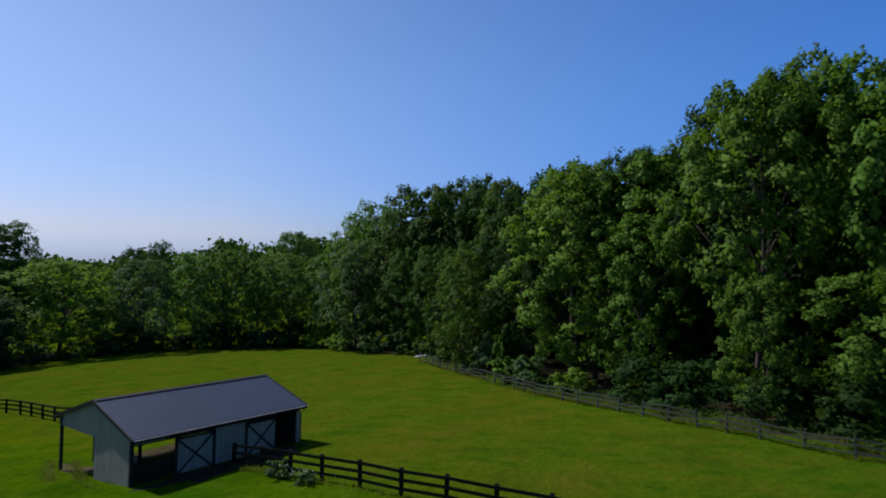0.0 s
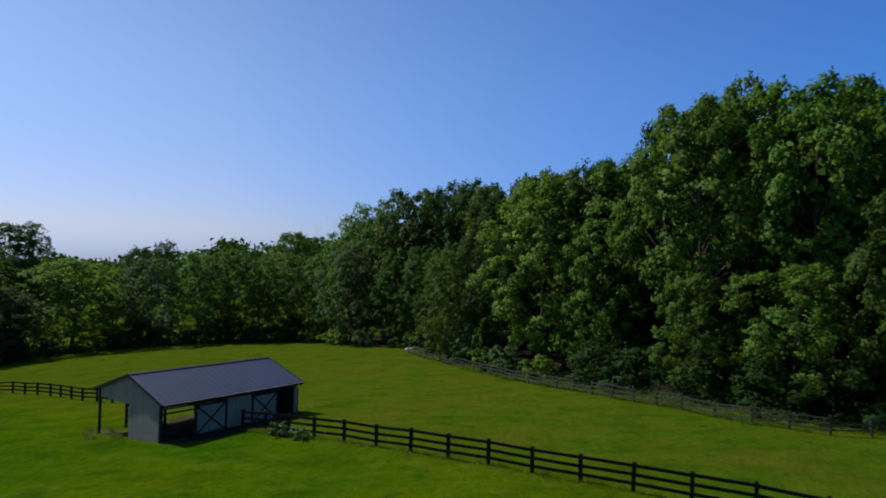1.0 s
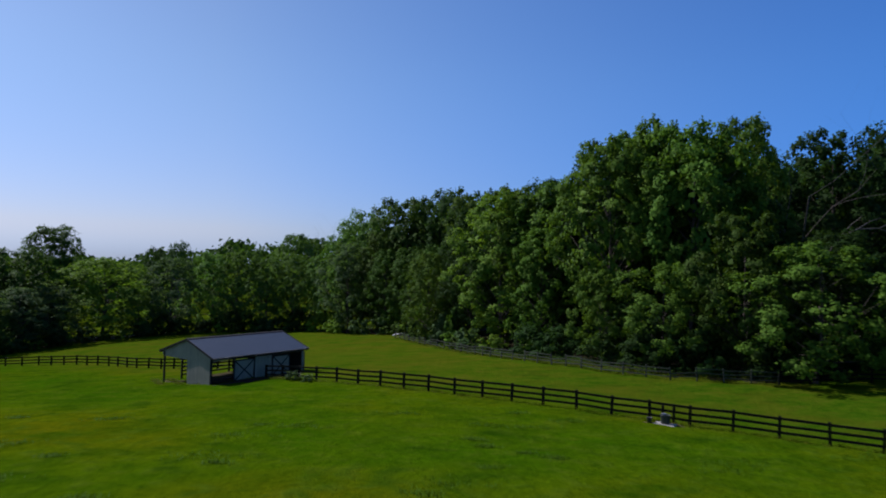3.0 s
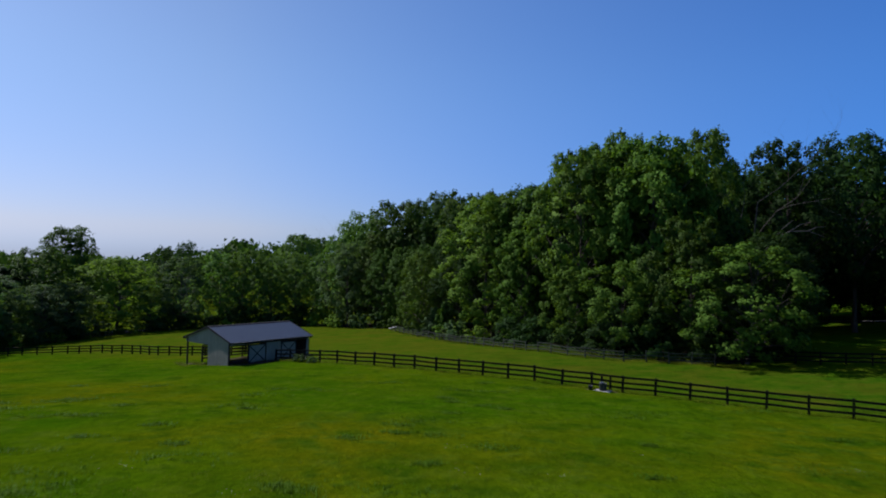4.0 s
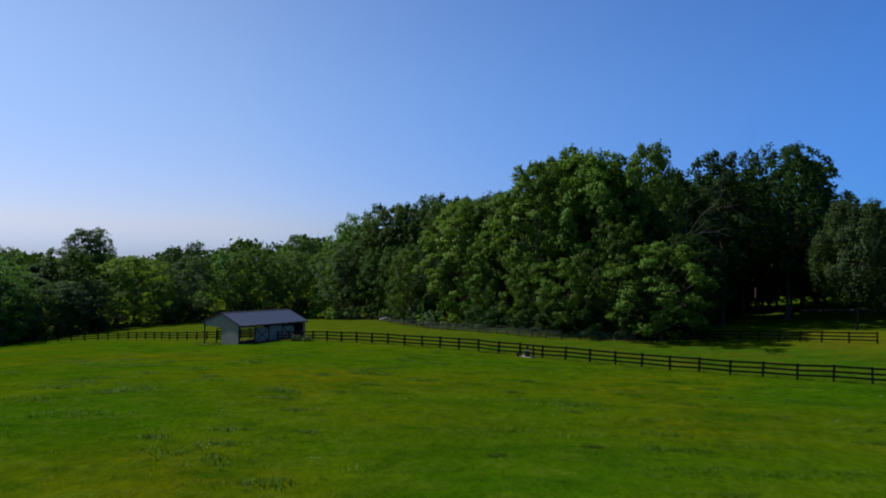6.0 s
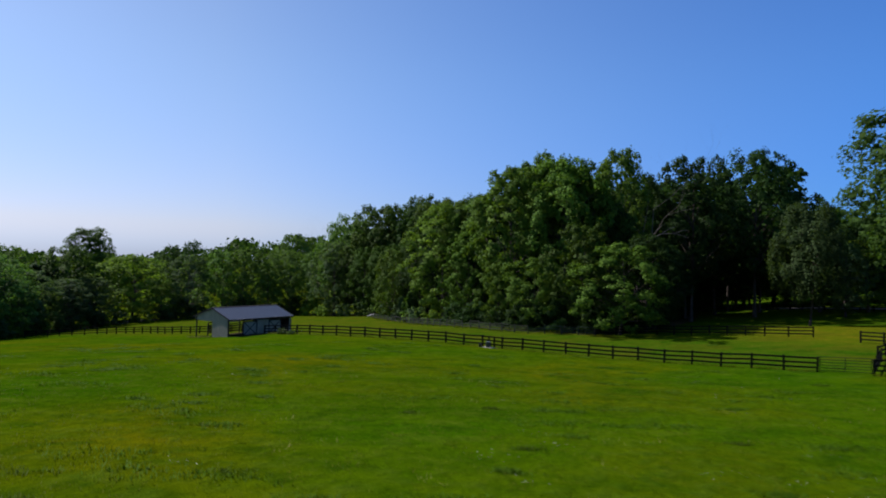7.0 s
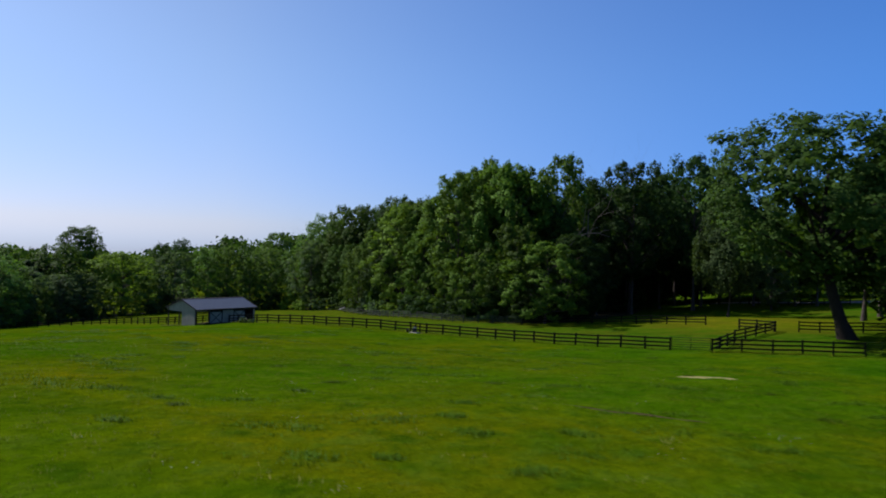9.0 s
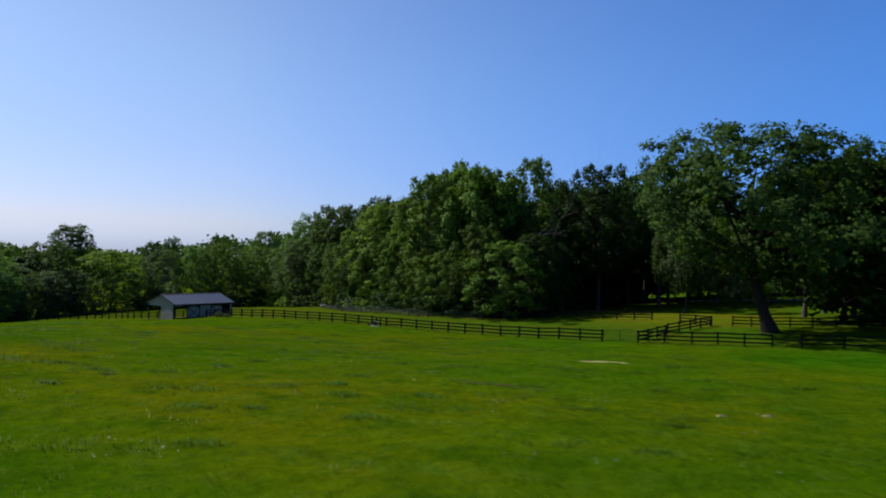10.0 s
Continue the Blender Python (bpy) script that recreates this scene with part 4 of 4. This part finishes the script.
# ---- patches, trough and weeds ----
def patch(name, x, y, rx, ry, turn, mat, label, seed, lift=0.03):
    """A bare patch that follows the turf."""
    rng = np.random.default_rng(seed)
    n, rings = 40, 5
    ph = rng.uniform(0, 6.28, 3)
    verts = [(x, y, ground_z(x, y) + lift)]
    ca, sa = math.cos(radians(turn)), math.sin(radians(turn))
    for k in range(1, rings + 1):
        for i in range(n):
            a = 2 * math.pi * i / n
            w = k / rings * (1 + 0.22 * math.sin(2 * a + ph[0]) + 0.14 * math.sin(5 * a + ph[1]) + 0.07 * math.sin(11 * a + ph[2]))
            px, py = rx * w * math.cos(a), ry * w * math.sin(a)
            qx, qy = x + ca * px - sa * py, y + sa * px + ca * py
            verts.append((qx, qy, ground_z(qx, qy) + lift * (1.4 - k / rings * 1.6)))
    faces = [(0, 1 + i, 1 + (i + 1) % n) for i in range(n)]
    for k in range(rings - 1):
        for i in range(n):
            a, b = 1 + k * n + i, 1 + k * n + (i + 1) % n
            faces.append((a, a + n, b + n, b))
    me = mesh_from(name, verts, faces, (mat,))
    return tagged(new(name, me), label, "ground patch", kind="structure")


def earth_floor(name, x0, x1, y0, y1, mat, label):
    """A trodden floor under the shed's roof, lying on the slope."""
    turn = barn.matrix_basis
    verts, faces, nx, ny = [], [], 16, 10
    for j in range(ny + 1):
        for i in range(nx + 1):
            p = turn @ Vector((x0 + (x1 - x0) * i / nx, y0 + (y1 - y0) * j / ny, 0))
            edge = i in (0, nx) or j in (0, ny)
            verts.append((p.x, p.y, ground_z(p.x, p.y) + (-0.05 if edge else 0.05)))
    for j in range(ny):
        for i in range(nx):
            a = j * (nx + 1) + i
            faces.append((a, a + 1, a + nx + 2, a + nx + 1))
    return tagged(new(name, mesh_from(name, verts, faces, (mat,))), label, "floor", kind="structure")


# front floor painted dark as far back as the roof's shade reaches
earth_floor("bedding_floor", WX0 + 0.05, WX1 - 0.05, WY0 - 0.1, 1.0, M_SHADED_EARTH, "trampled floor in the shed's front, coloured dark for the roof's shade")
earth_floor("earth_floor", -3.4, WX1 - 0.05, 0.95, WY1, M_DIRT, "bare brown earth floor in the rear of the shed")
# muddy strip before the doors, its colour blackened for the eave's shade
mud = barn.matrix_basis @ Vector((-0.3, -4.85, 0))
patch("mud_patch", mud.x, mud.y, 4.4, 1.4, BARN_TURN, M_SHADED_EARTH, "trodden mud along the shed's open front, blackened for the eave's shade", 12, 0.12)
patch("bare_patch", 38.9, -26.6, 1.85, 0.62, -12, M_PALE, "pale bare patch of lime gravel in the pasture", 1, 0.05)
patch("bare_patch", 38.3, -47.0, 0.28, 0.15, 10, M_PALE, "small pale bare patch in the grass", 2, 0.08)
patch("bare_patch", 40.3, -46.8, 0.3, 0.15, 0, M_PALE, "small pale bare patch in the grass", 3, 0.08)
patch("wheel_rut", 29.6, -41.2, 3.6, 0.10, -33, M_WORN, "faint dark wheel rut across the pasture", 21, 0.04)
patch("earth_patch", -19.0, 34.6, 1.9, 0.7, -52, M_WORN, "bare earth worn by hooves at the shed's open bay", 4, 0.03)


def lathe(bm, profile, sides):
    rows = []
    for rr, z in profile:
        rows.append([bm.verts.new((rr * math.cos(2 * math.pi * i / sides), rr * math.sin(2 * math.pi * i / sides), z)) for i in range(sides)])
    for a, b in zip(rows, rows[1:]):
        for i in range(sides):
            bm.faces.new((a[i], a[(i + 1) % sides], b[(i + 1) % sides], b[i]))
    return rows


tx, ty = 19.35, 11.58
patch("worn_ground", tx + 0.1, ty + 0.15, 1.3, 0.5, -35, M_DIRT, "worn bare ground round the water tank", 9, 0.05)
pad = tagged(new("concrete_pad", bpy.data.meshes.new("concrete_pad")), "worn pale concrete pad under the water tub", "pad", kind="")
bm = box_bm(-0.62, 0.62, -0.42, 0.34, -0.3, 0.05, 0.03)
bm.to_mesh(pad.data)
bm.free()
pad.data.materials.append(M_CONCRETE)
pad.matrix_basis = pose(tx, ty, ground_z(tx, ty), 0, 0, -35)
tub = thing("water_tub", pose(tx, ty, ground_z(tx, ty) + 0.06, 0, 0, 0), "round grey water tank with a dark foot on a concrete pad", "water tub")
bm = bmesh.new()
rows = lathe(bm, [(0.25, 0.0), (0.265, 0.02), (0.28, 0.46), (0.305, 0.49), (0.305, 0.52), (0.275, 0.52), (0.265, 0.46), (0.25, 0.10)], 28)
bm.faces.new(rows[0][::-1])
bm.faces.new(rows[-1])
part("body", bm, M_TANK, tub, smooth=True)
bm = bmesh.new()
bmesh.ops.create_circle(bm, cap_ends=True, segments=28, radius=0.268, matrix=pose(0, 0, 0.45))
part("water", bm, M_WATER, tub, "still dark water")
part("float_valve", box_bm(-0.16, 0.12, 0.16, 0.22, 0.50, 0.58, 0.012), M_GUTTER, tub, "white plastic float valve")
for dx, dy, hh in ((0.12, 0.78, 1.05), (0.66, 0.40, 1.15)):
    px, py = tx + dx, ty + dy
    p = thing("water_post", pose(px, py, ground_z(px, py), 0, 0, -35), "short black post beside the water tub", "post", "posts by the tub")
    part("shaft", box_bm(-0.07, 0.07, -0.07, 0.07, -0.3, hh, 0.015), M_FENCE, p)
bucket = thing("bucket", pose(tx - 0.85, ty + 0.35, ground_z(tx - 0.85, ty + 0.35), 0, 0, 0), "small black bucket at the foot of a fence post", "bucket")
bm = bmesh.new()
rows = lathe(bm, [(0.13, 0.0), (0.17, 0.30), (0.18, 0.32), (0.165, 0.32), (0.125, 0.03)], 18)
bm.faces.new(rows[0][::-1])
bm.faces.new(rows[-1])
part("body", bm, M_TUB, bucket, smooth=True)

feed = thing("feed_bucket", pose(-15.9, 35.0, ground_z(-15.9, 35.0) + 0.04, 0, 0, 0), "small white feed bucket on the shed's earth floor", "bucket")
bm = bmesh.new()
rows = lathe(bm, [(0.13, 0.0), (0.17, 0.30), (0.18, 0.32), (0.165, 0.32), (0.125, 0.03)], 18)
bm.faces.new(rows[0][::-1])
bm.faces.new(rows[-1])
part("body", bm, M_GUTTER, feed, smooth=True)

# felled white log by the far gate post
log = thing("fallen_log", pose(-0.5, 90.0, ground_z(-0.5, 90) + 0.45, 0, -12, -60), "bleached fallen log lying against the far fence", "log")
tv, tf = [], []
tube([Vector((-1.6, 0, 0)), Vector((-0.5, 0.05, 0.03)), Vector((0.6, 0, 0)), Vector((1.7, 0.08, 0.02))], [0.14, 0.13, 0.11, 0.08], 9, tv, tf)
part_mesh("bole", mesh_from("bole", tv, tf, (M_GUTTER,)), log)

# lane behind the trees
lane_v, lane_f = [], []
LANE = ((66, 104), (76, 95), (86, 85.5), (93.5, 76), (98.5, 65.5), (106, 54), (118, 42))
for i, (x, y) in enumerate(LANE):
    for k in (-1, 1):
        px, py = x + 1.8 * k * 0.75, y + 1.8 * k * 0.66
        lane_v.append((px, py, ground_z(px, py) + 0.05))
for i in range(len(LANE) - 1):
    lane_f.append((2 * i, 2 * i + 1, 2 * i + 3, 2 * i + 2))
tagged(new("lane", mesh_from("lane", lane_v, lane_f, (M_LANE,))), "pale gravel lane behind the paddock", "lane", kind="structure")


# ---- dead wood ----
def dead_branches(name, m, label, spec, seed, category="dead tree"):
    """Bare grey branches that fork."""
    rng = np.random.default_rng(seed)
    tv, tf = [], []

    def grow(p, d, ln, rad, depth):
        pts, rr = [p], [rad]
        for i in range(4):
            d = (d + Vector(rng.normal(size=3)) * 0.16 + Vector((0, 0, spec["rise"]))).normalized()
            p = p + d * ln / 4
            pts.append(p)
            rr.append(rad * (1 - 0.17 * (i + 1)))
            if depth and i >= 1:
                side = Vector(rng.normal(size=3))
                side = (side - d * side.dot(d)).normalized()
                grow(p, (d * 0.75 + side * 0.75).normalized(), ln * rng.uniform(0.45, 0.65), rr[-1] * 0.6, depth - 1)
        tube(pts, rr, 5, tv, tf)
    grow(Vector((0, 0, 0)), Vector(spec["dir"]).normalized(), spec["length"], spec["radius"], spec["depth"])
    root = thing(name, m, label, category, "dead wood")
    part_mesh("bole", mesh_from("bole", tv, tf, (M_DEAD,)), root)
    return root


def snag(x, y, hgt, seed, lean=(0.05, 0.0)):
    dead_branches("dead_tree", pose(x, y, float(land(x, y)) - 0.3), "bare grey dead tree among the leafy trees",
                  {"dir": (*lean, 1), "rise": 0.10, "length": hgt, "radius": hgt * 0.011, "depth": 3}, seed)


snag(-26.0, 153.0, 20.0, 5)
snag(-29.0, 156.0, 19.5, 6)
snag(-68.0, 165.0, 17.0, 7)
snag(53.0, 55.0, 22.0, 8)


def arched_limb():
    """A dead stem that bows over at the wood's edge."""
    z = float(land(42.4, 33.6))
    root = thing("dead_tree", pose(42.4, 33.6, z), "grey dead stem bowing out from the woodland edge", "dead tree", "dead wood")
    tv, tf = [], []
    tube([Vector(p) for p in ((0, 0, -0.3), (-0.2, -0.3, 5.0), (-0.4, -0.6, 9.6), (0.1, -0.8, 11.4), (1.1, -0.9, 12.9), (2.8, -1.0, 13.8), (4.7, -1.1, 13.9), (6.6, -1.2, 13.3))],
         [0.17, 0.15, 0.13, 0.11, 0.09, 0.07, 0.05, 0.025], 7, tv, tf)
    part_mesh("stem", mesh_from("stem", tv, tf, (M_DEAD,)), root)
    for a, c in (((0.1, -0.8, 11.4), (2.2, -1.2, 12.2)), ((1.1, -0.9, 12.9), (2.8, -1.6, 15.0)), ((-0.4, -0.6, 9.6), (1.2, -1.0, 10.8)), ((2.8, -1.0, 13.8), (4.8, -1.4, 14.9)), ((4.7, -1.1, 13.9), (6.4, -1.6, 14.4))):
        tv, tf = [], []
        a, c = Vector(a), Vector(c)
        tube([a, a.lerp(c, 0.5) + Vector((0, 0, 0.2)), c], [0.06, 0.045, 0.02], 5, tv, tf)
        part_mesh("twig", mesh_from("twig", tv, tf, (M_DEAD,)), root)


arched_limb()


# ---- grass, weeds and flowers ----
def blades(name, label, category, spots, seed, length, mat, per=7, spread=0.12, width=0.012):
    """Tufts of upright blades on the turf, joined into one."""
    rng = np.random.default_rng(seed)
    base = np.repeat(spots, per, axis=0) + rng.normal(size=(len(spots) * per, 2)) * spread
    n = len(base)
    z = land(base[:, 0], base[:, 1]) + bumps(base[:, 0], base[:, 1])
    root = np.column_stack([base, z - 0.02])
    az = rng.uniform(0, 6.28, n)
    ln = length * rng.uniform(0.55, 1.3, n)
    lean = rng.uniform(0.15, 0.75, n)
    side = np.column_stack([np.cos(az), np.sin(az), np.zeros(n)]) * (width * rng.uniform(0.7, 1.5, n))[:, None]
    tip = root + np.column_stack([-np.sin(az) * ln * lean, np.cos(az) * ln * lean, ln * np.sqrt(1 - (lean * 0.8) ** 2)])
    verts = np.stack([root - side, root + side, tip], 1).reshape(-1, 3)
    faces = np.arange(n * 3).reshape(-1, 3)
    turned = np.cross(side, tip - root)[:, 1] > 0
    faces[turned] = faces[turned][:, ::-1]
    me = mesh_from(name, verts.tolist(), faces.tolist(), (mat,))
    me.polygons.foreach_set("use_smooth", [True] * n)
    up = np.repeat(np.array([0, 0, 1.0]) + rng.normal(size=(n, 3)) * 0.22, 3, axis=0)
    me.normals_split_custom_set_from_vertices((up / np.linalg.norm(up, axis=1, keepdims=True)).tolist())
    return tagged(new(name, me), label, category, kind="stuff")


rng = np.random.default_rng(77)
ang, dist = rng.uniform(0, 6.28, 15000), np.sqrt(rng.random(15000)) * 38
spots = np.column_stack([18 + 0.9 * dist * np.cos(ang), -40 + 0.85 * dist * np.sin(ang)])
blades("grass_tufts", "tufts of bright green pasture grass", "grass", spots, 1, 0.09, M_BLADE, 7, 0.18, 0.011)
weed_c = np.column_stack([rng.uniform(-25, 48, 210), rng.uniform(-70, 14, 210)])
weed = np.repeat(weed_c, 44, axis=0) + rng.normal(size=(210 * 44, 2)) * np.repeat(rng.uniform(0.15, 0.75, (210, 1)), 44, axis=0) * np.array([1.5, 0.7])
blades("weed_patches", "darker clumps of pasture weeds", "weeds", weed, 2, 0.16, M_WEED, 7, 0.11, 0.014)
hole_c = np.column_stack([rng.uniform(-6, 40, 13), rng.uniform(-60, -18, 13)])
hole = np.repeat(hole_c, 40, axis=0) + rng.normal(size=(13 * 40, 2)) * np.repeat(rng.uniform(0.12, 0.30, (13, 1)), 40, axis=0) * np.array([1.5, 0.8])
blades("dark_clumps", "small dark green clumps of rank grass", "grass", hole, 6, 0.15, M_CLUMP, 5, 0.10, 0.012)
straw_c = np.column_stack([rng.uniform(-6, 42, 50), rng.uniform(-62, -16, 50)])
straw = np.repeat(straw_c, 7, axis=0) + rng.normal(size=(350, 2)) * np.array([0.5, 0.25])
blades("straw_stalks", "pale dry grass stalks in the turf", "grass", straw, 8, 0.20, M_STRAW, 2, 0.10, 0.010)
fl_c = np.column_stack([rng.uniform(-12, 40, 110), rng.uniform(-66, -8, 110)])
fl = np.repeat(fl_c, 10, axis=0) + rng.normal(size=(1100, 2)) * np.array([0.40, 0.22])
fv = leaf_quads(rng, np.column_stack([fl, land(fl[:, 0], fl[:, 1]) + rng.uniform(0.10, 0.25, len(fl))]), np.tile([0, 0, 1.0], (len(fl), 1)) + rng.normal(size=(len(fl), 3)) * 0.2, 0.032)
tagged(new("clover_flowers", mesh_from("clover_flowers", fv[0].tolist(), fv[1].tolist(), (M_FLOWER,))), "small white clover flowers in the grass", "flowers", kind="stuff")
# rank growth along the fences and round the shed
line = []
for a, b, n in (((-20.2, 36.6), (-17.2, 31.6), 160), ((-21.8, 36.8), (-19.0, 32.0), 120), ((-16.6, 30.6), (-9.5, 33.6), 110), ((-9.5, 32.5), (-5.0, 29.6), 240), ((-4.7, 29.4), (18.8, 12.7), 380), ((18.8, 12.7), (44.6, -5.2), 380),
                ((47.6, -8.0), (58.4, -13.3), 300), ((-0.6, 86.6), (10.2, 56.4), 700), ((10.2, 56.4), (23, 31.7), 700), ((23, 31.7), (34.5, 26.6), 260)):
    q = rng.random((n, 1))
    line.append(np.array(a) * (1 - q) + np.array(b) * q + rng.normal(size=(n, 2)) * 0.18)
blades("fence_grass", "long rank grass along the fence lines", "grass", np.concatenate(line), 3, 0.24, M_BLADE, 6, 0.10, 0.012)
spots, EDGE_LINE = [], ((-0.6, 87.0), (4.6, 72.2), (7.4, 65.0), (10.2, 56.8), (12.6, 50.6), (16.8, 42.0), (23.2, 32.3), (34.4, 27.4))
for a, b in zip(EDGE_LINE, EDGE_LINE[1:]):
    a, b = np.array(a), np.array(b)
    across = np.array([b[1] - a[1], a[0] - b[0]])
    across = across / np.linalg.norm(across)
    n = int(np.linalg.norm(b - a) * 18)
    q = rng.random((n, 1))
    spots.append(a * (1 - q) + b * q - across * rng.uniform(0.2, 5.5, (n, 1)))
spots = np.concatenate(spots)
blades("rank_grass", "tall rank grass between the old fence and the wood", "grass", spots, 12, 0.42, M_BLADE, 6, 0.22, 0.018)
pick = spots[rng.random(len(spots)) < 0.55]
g = np.repeat(pick, 9, axis=0) + rng.normal(size=(len(pick) * 9, 2)) * 0.3
hgt = np.repeat(rng.uniform(0.15, 0.75, len(pick)), 9) * rng.uniform(0.4, 1.1, len(g))
fv = leaf_quads(rng, np.column_stack([g, land(g[:, 0], g[:, 1]) + hgt]), np.tile([-0.3, -0.3, 1.0], (len(g), 1)) + rng.normal(size=(len(g), 3)) * 0.4, 0.13)
tagged(new("undergrowth", mesh_from("undergrowth", fv[0].tolist(), fv[1].tolist(), (M_LEAF_MID,))), "low green brambles and weeds under the woodland edge", "undergrowth", kind="stuff")
plant(shrubs[2], -6.9, 30.6, 0.85, 0.75, 0)
plant(shrubs[2], -5.4, 29.2, 0.6, 0.55, 50)
fl = np.column_stack([rng.normal(-5.7, 0.6, 80), rng.normal(29.2, 0.4, 80)])
fv = leaf_quads(rng, np.column_stack([fl, land(fl[:, 0], fl[:, 1]) + rng.uniform(0.3, 0.8, len(fl))]), np.tile([0, 0, 1.0], (len(fl), 1)) + rng.normal(size=(len(fl), 3)) * 0.5, 0.055)
tagged(new("tall_white_flowers", mesh_from("tall_white_flowers", fv[0].tolist(), fv[1].tolist(), (M_FLOWER,))), "white flowering weeds by the shed's fence", "flowers", kind="stuff")


# ---- far woods that close the horizon ----
rng = np.random.default_rng(5)
n = 5200
az = rng.uniform(-1.75, 1.75, n)
rad = rng.uniform(215, 330, n)
cx, cy = rad * np.sin(az), rad * np.cos(az)
crown = np.interp(az, [-0.62, -0.50, -0.36, -0.22], [26.0, 23.0, 26.5, 30.5])
cz = land(cx, cy) + crown * rng.random(n) ** 0.6 * (0.88 + 0.08 * np.sin(az * 23) * np.sin(az * 9) + 0.06 * np.sin(az * 57))
g = rng.normal(size=(n, 24, 3)) * np.array([2.4, 2.4, 0.9])
pos = (np.column_stack([cx, cy, cz])[:, None] + g).reshape(-1, 3)
nrm = (g / 2 + np.array([0, -0.4, 0.7])).reshape(-1, 3)
fv = leaf_quads(rng, pos, nrm, 1.7)
tagged(new("far_woods", mesh_from("far_woods", fv[0].tolist(), fv[1].tolist(), (M_LEAF_MID,))), "distant green woods along the horizon", "woods", kind="stuff")
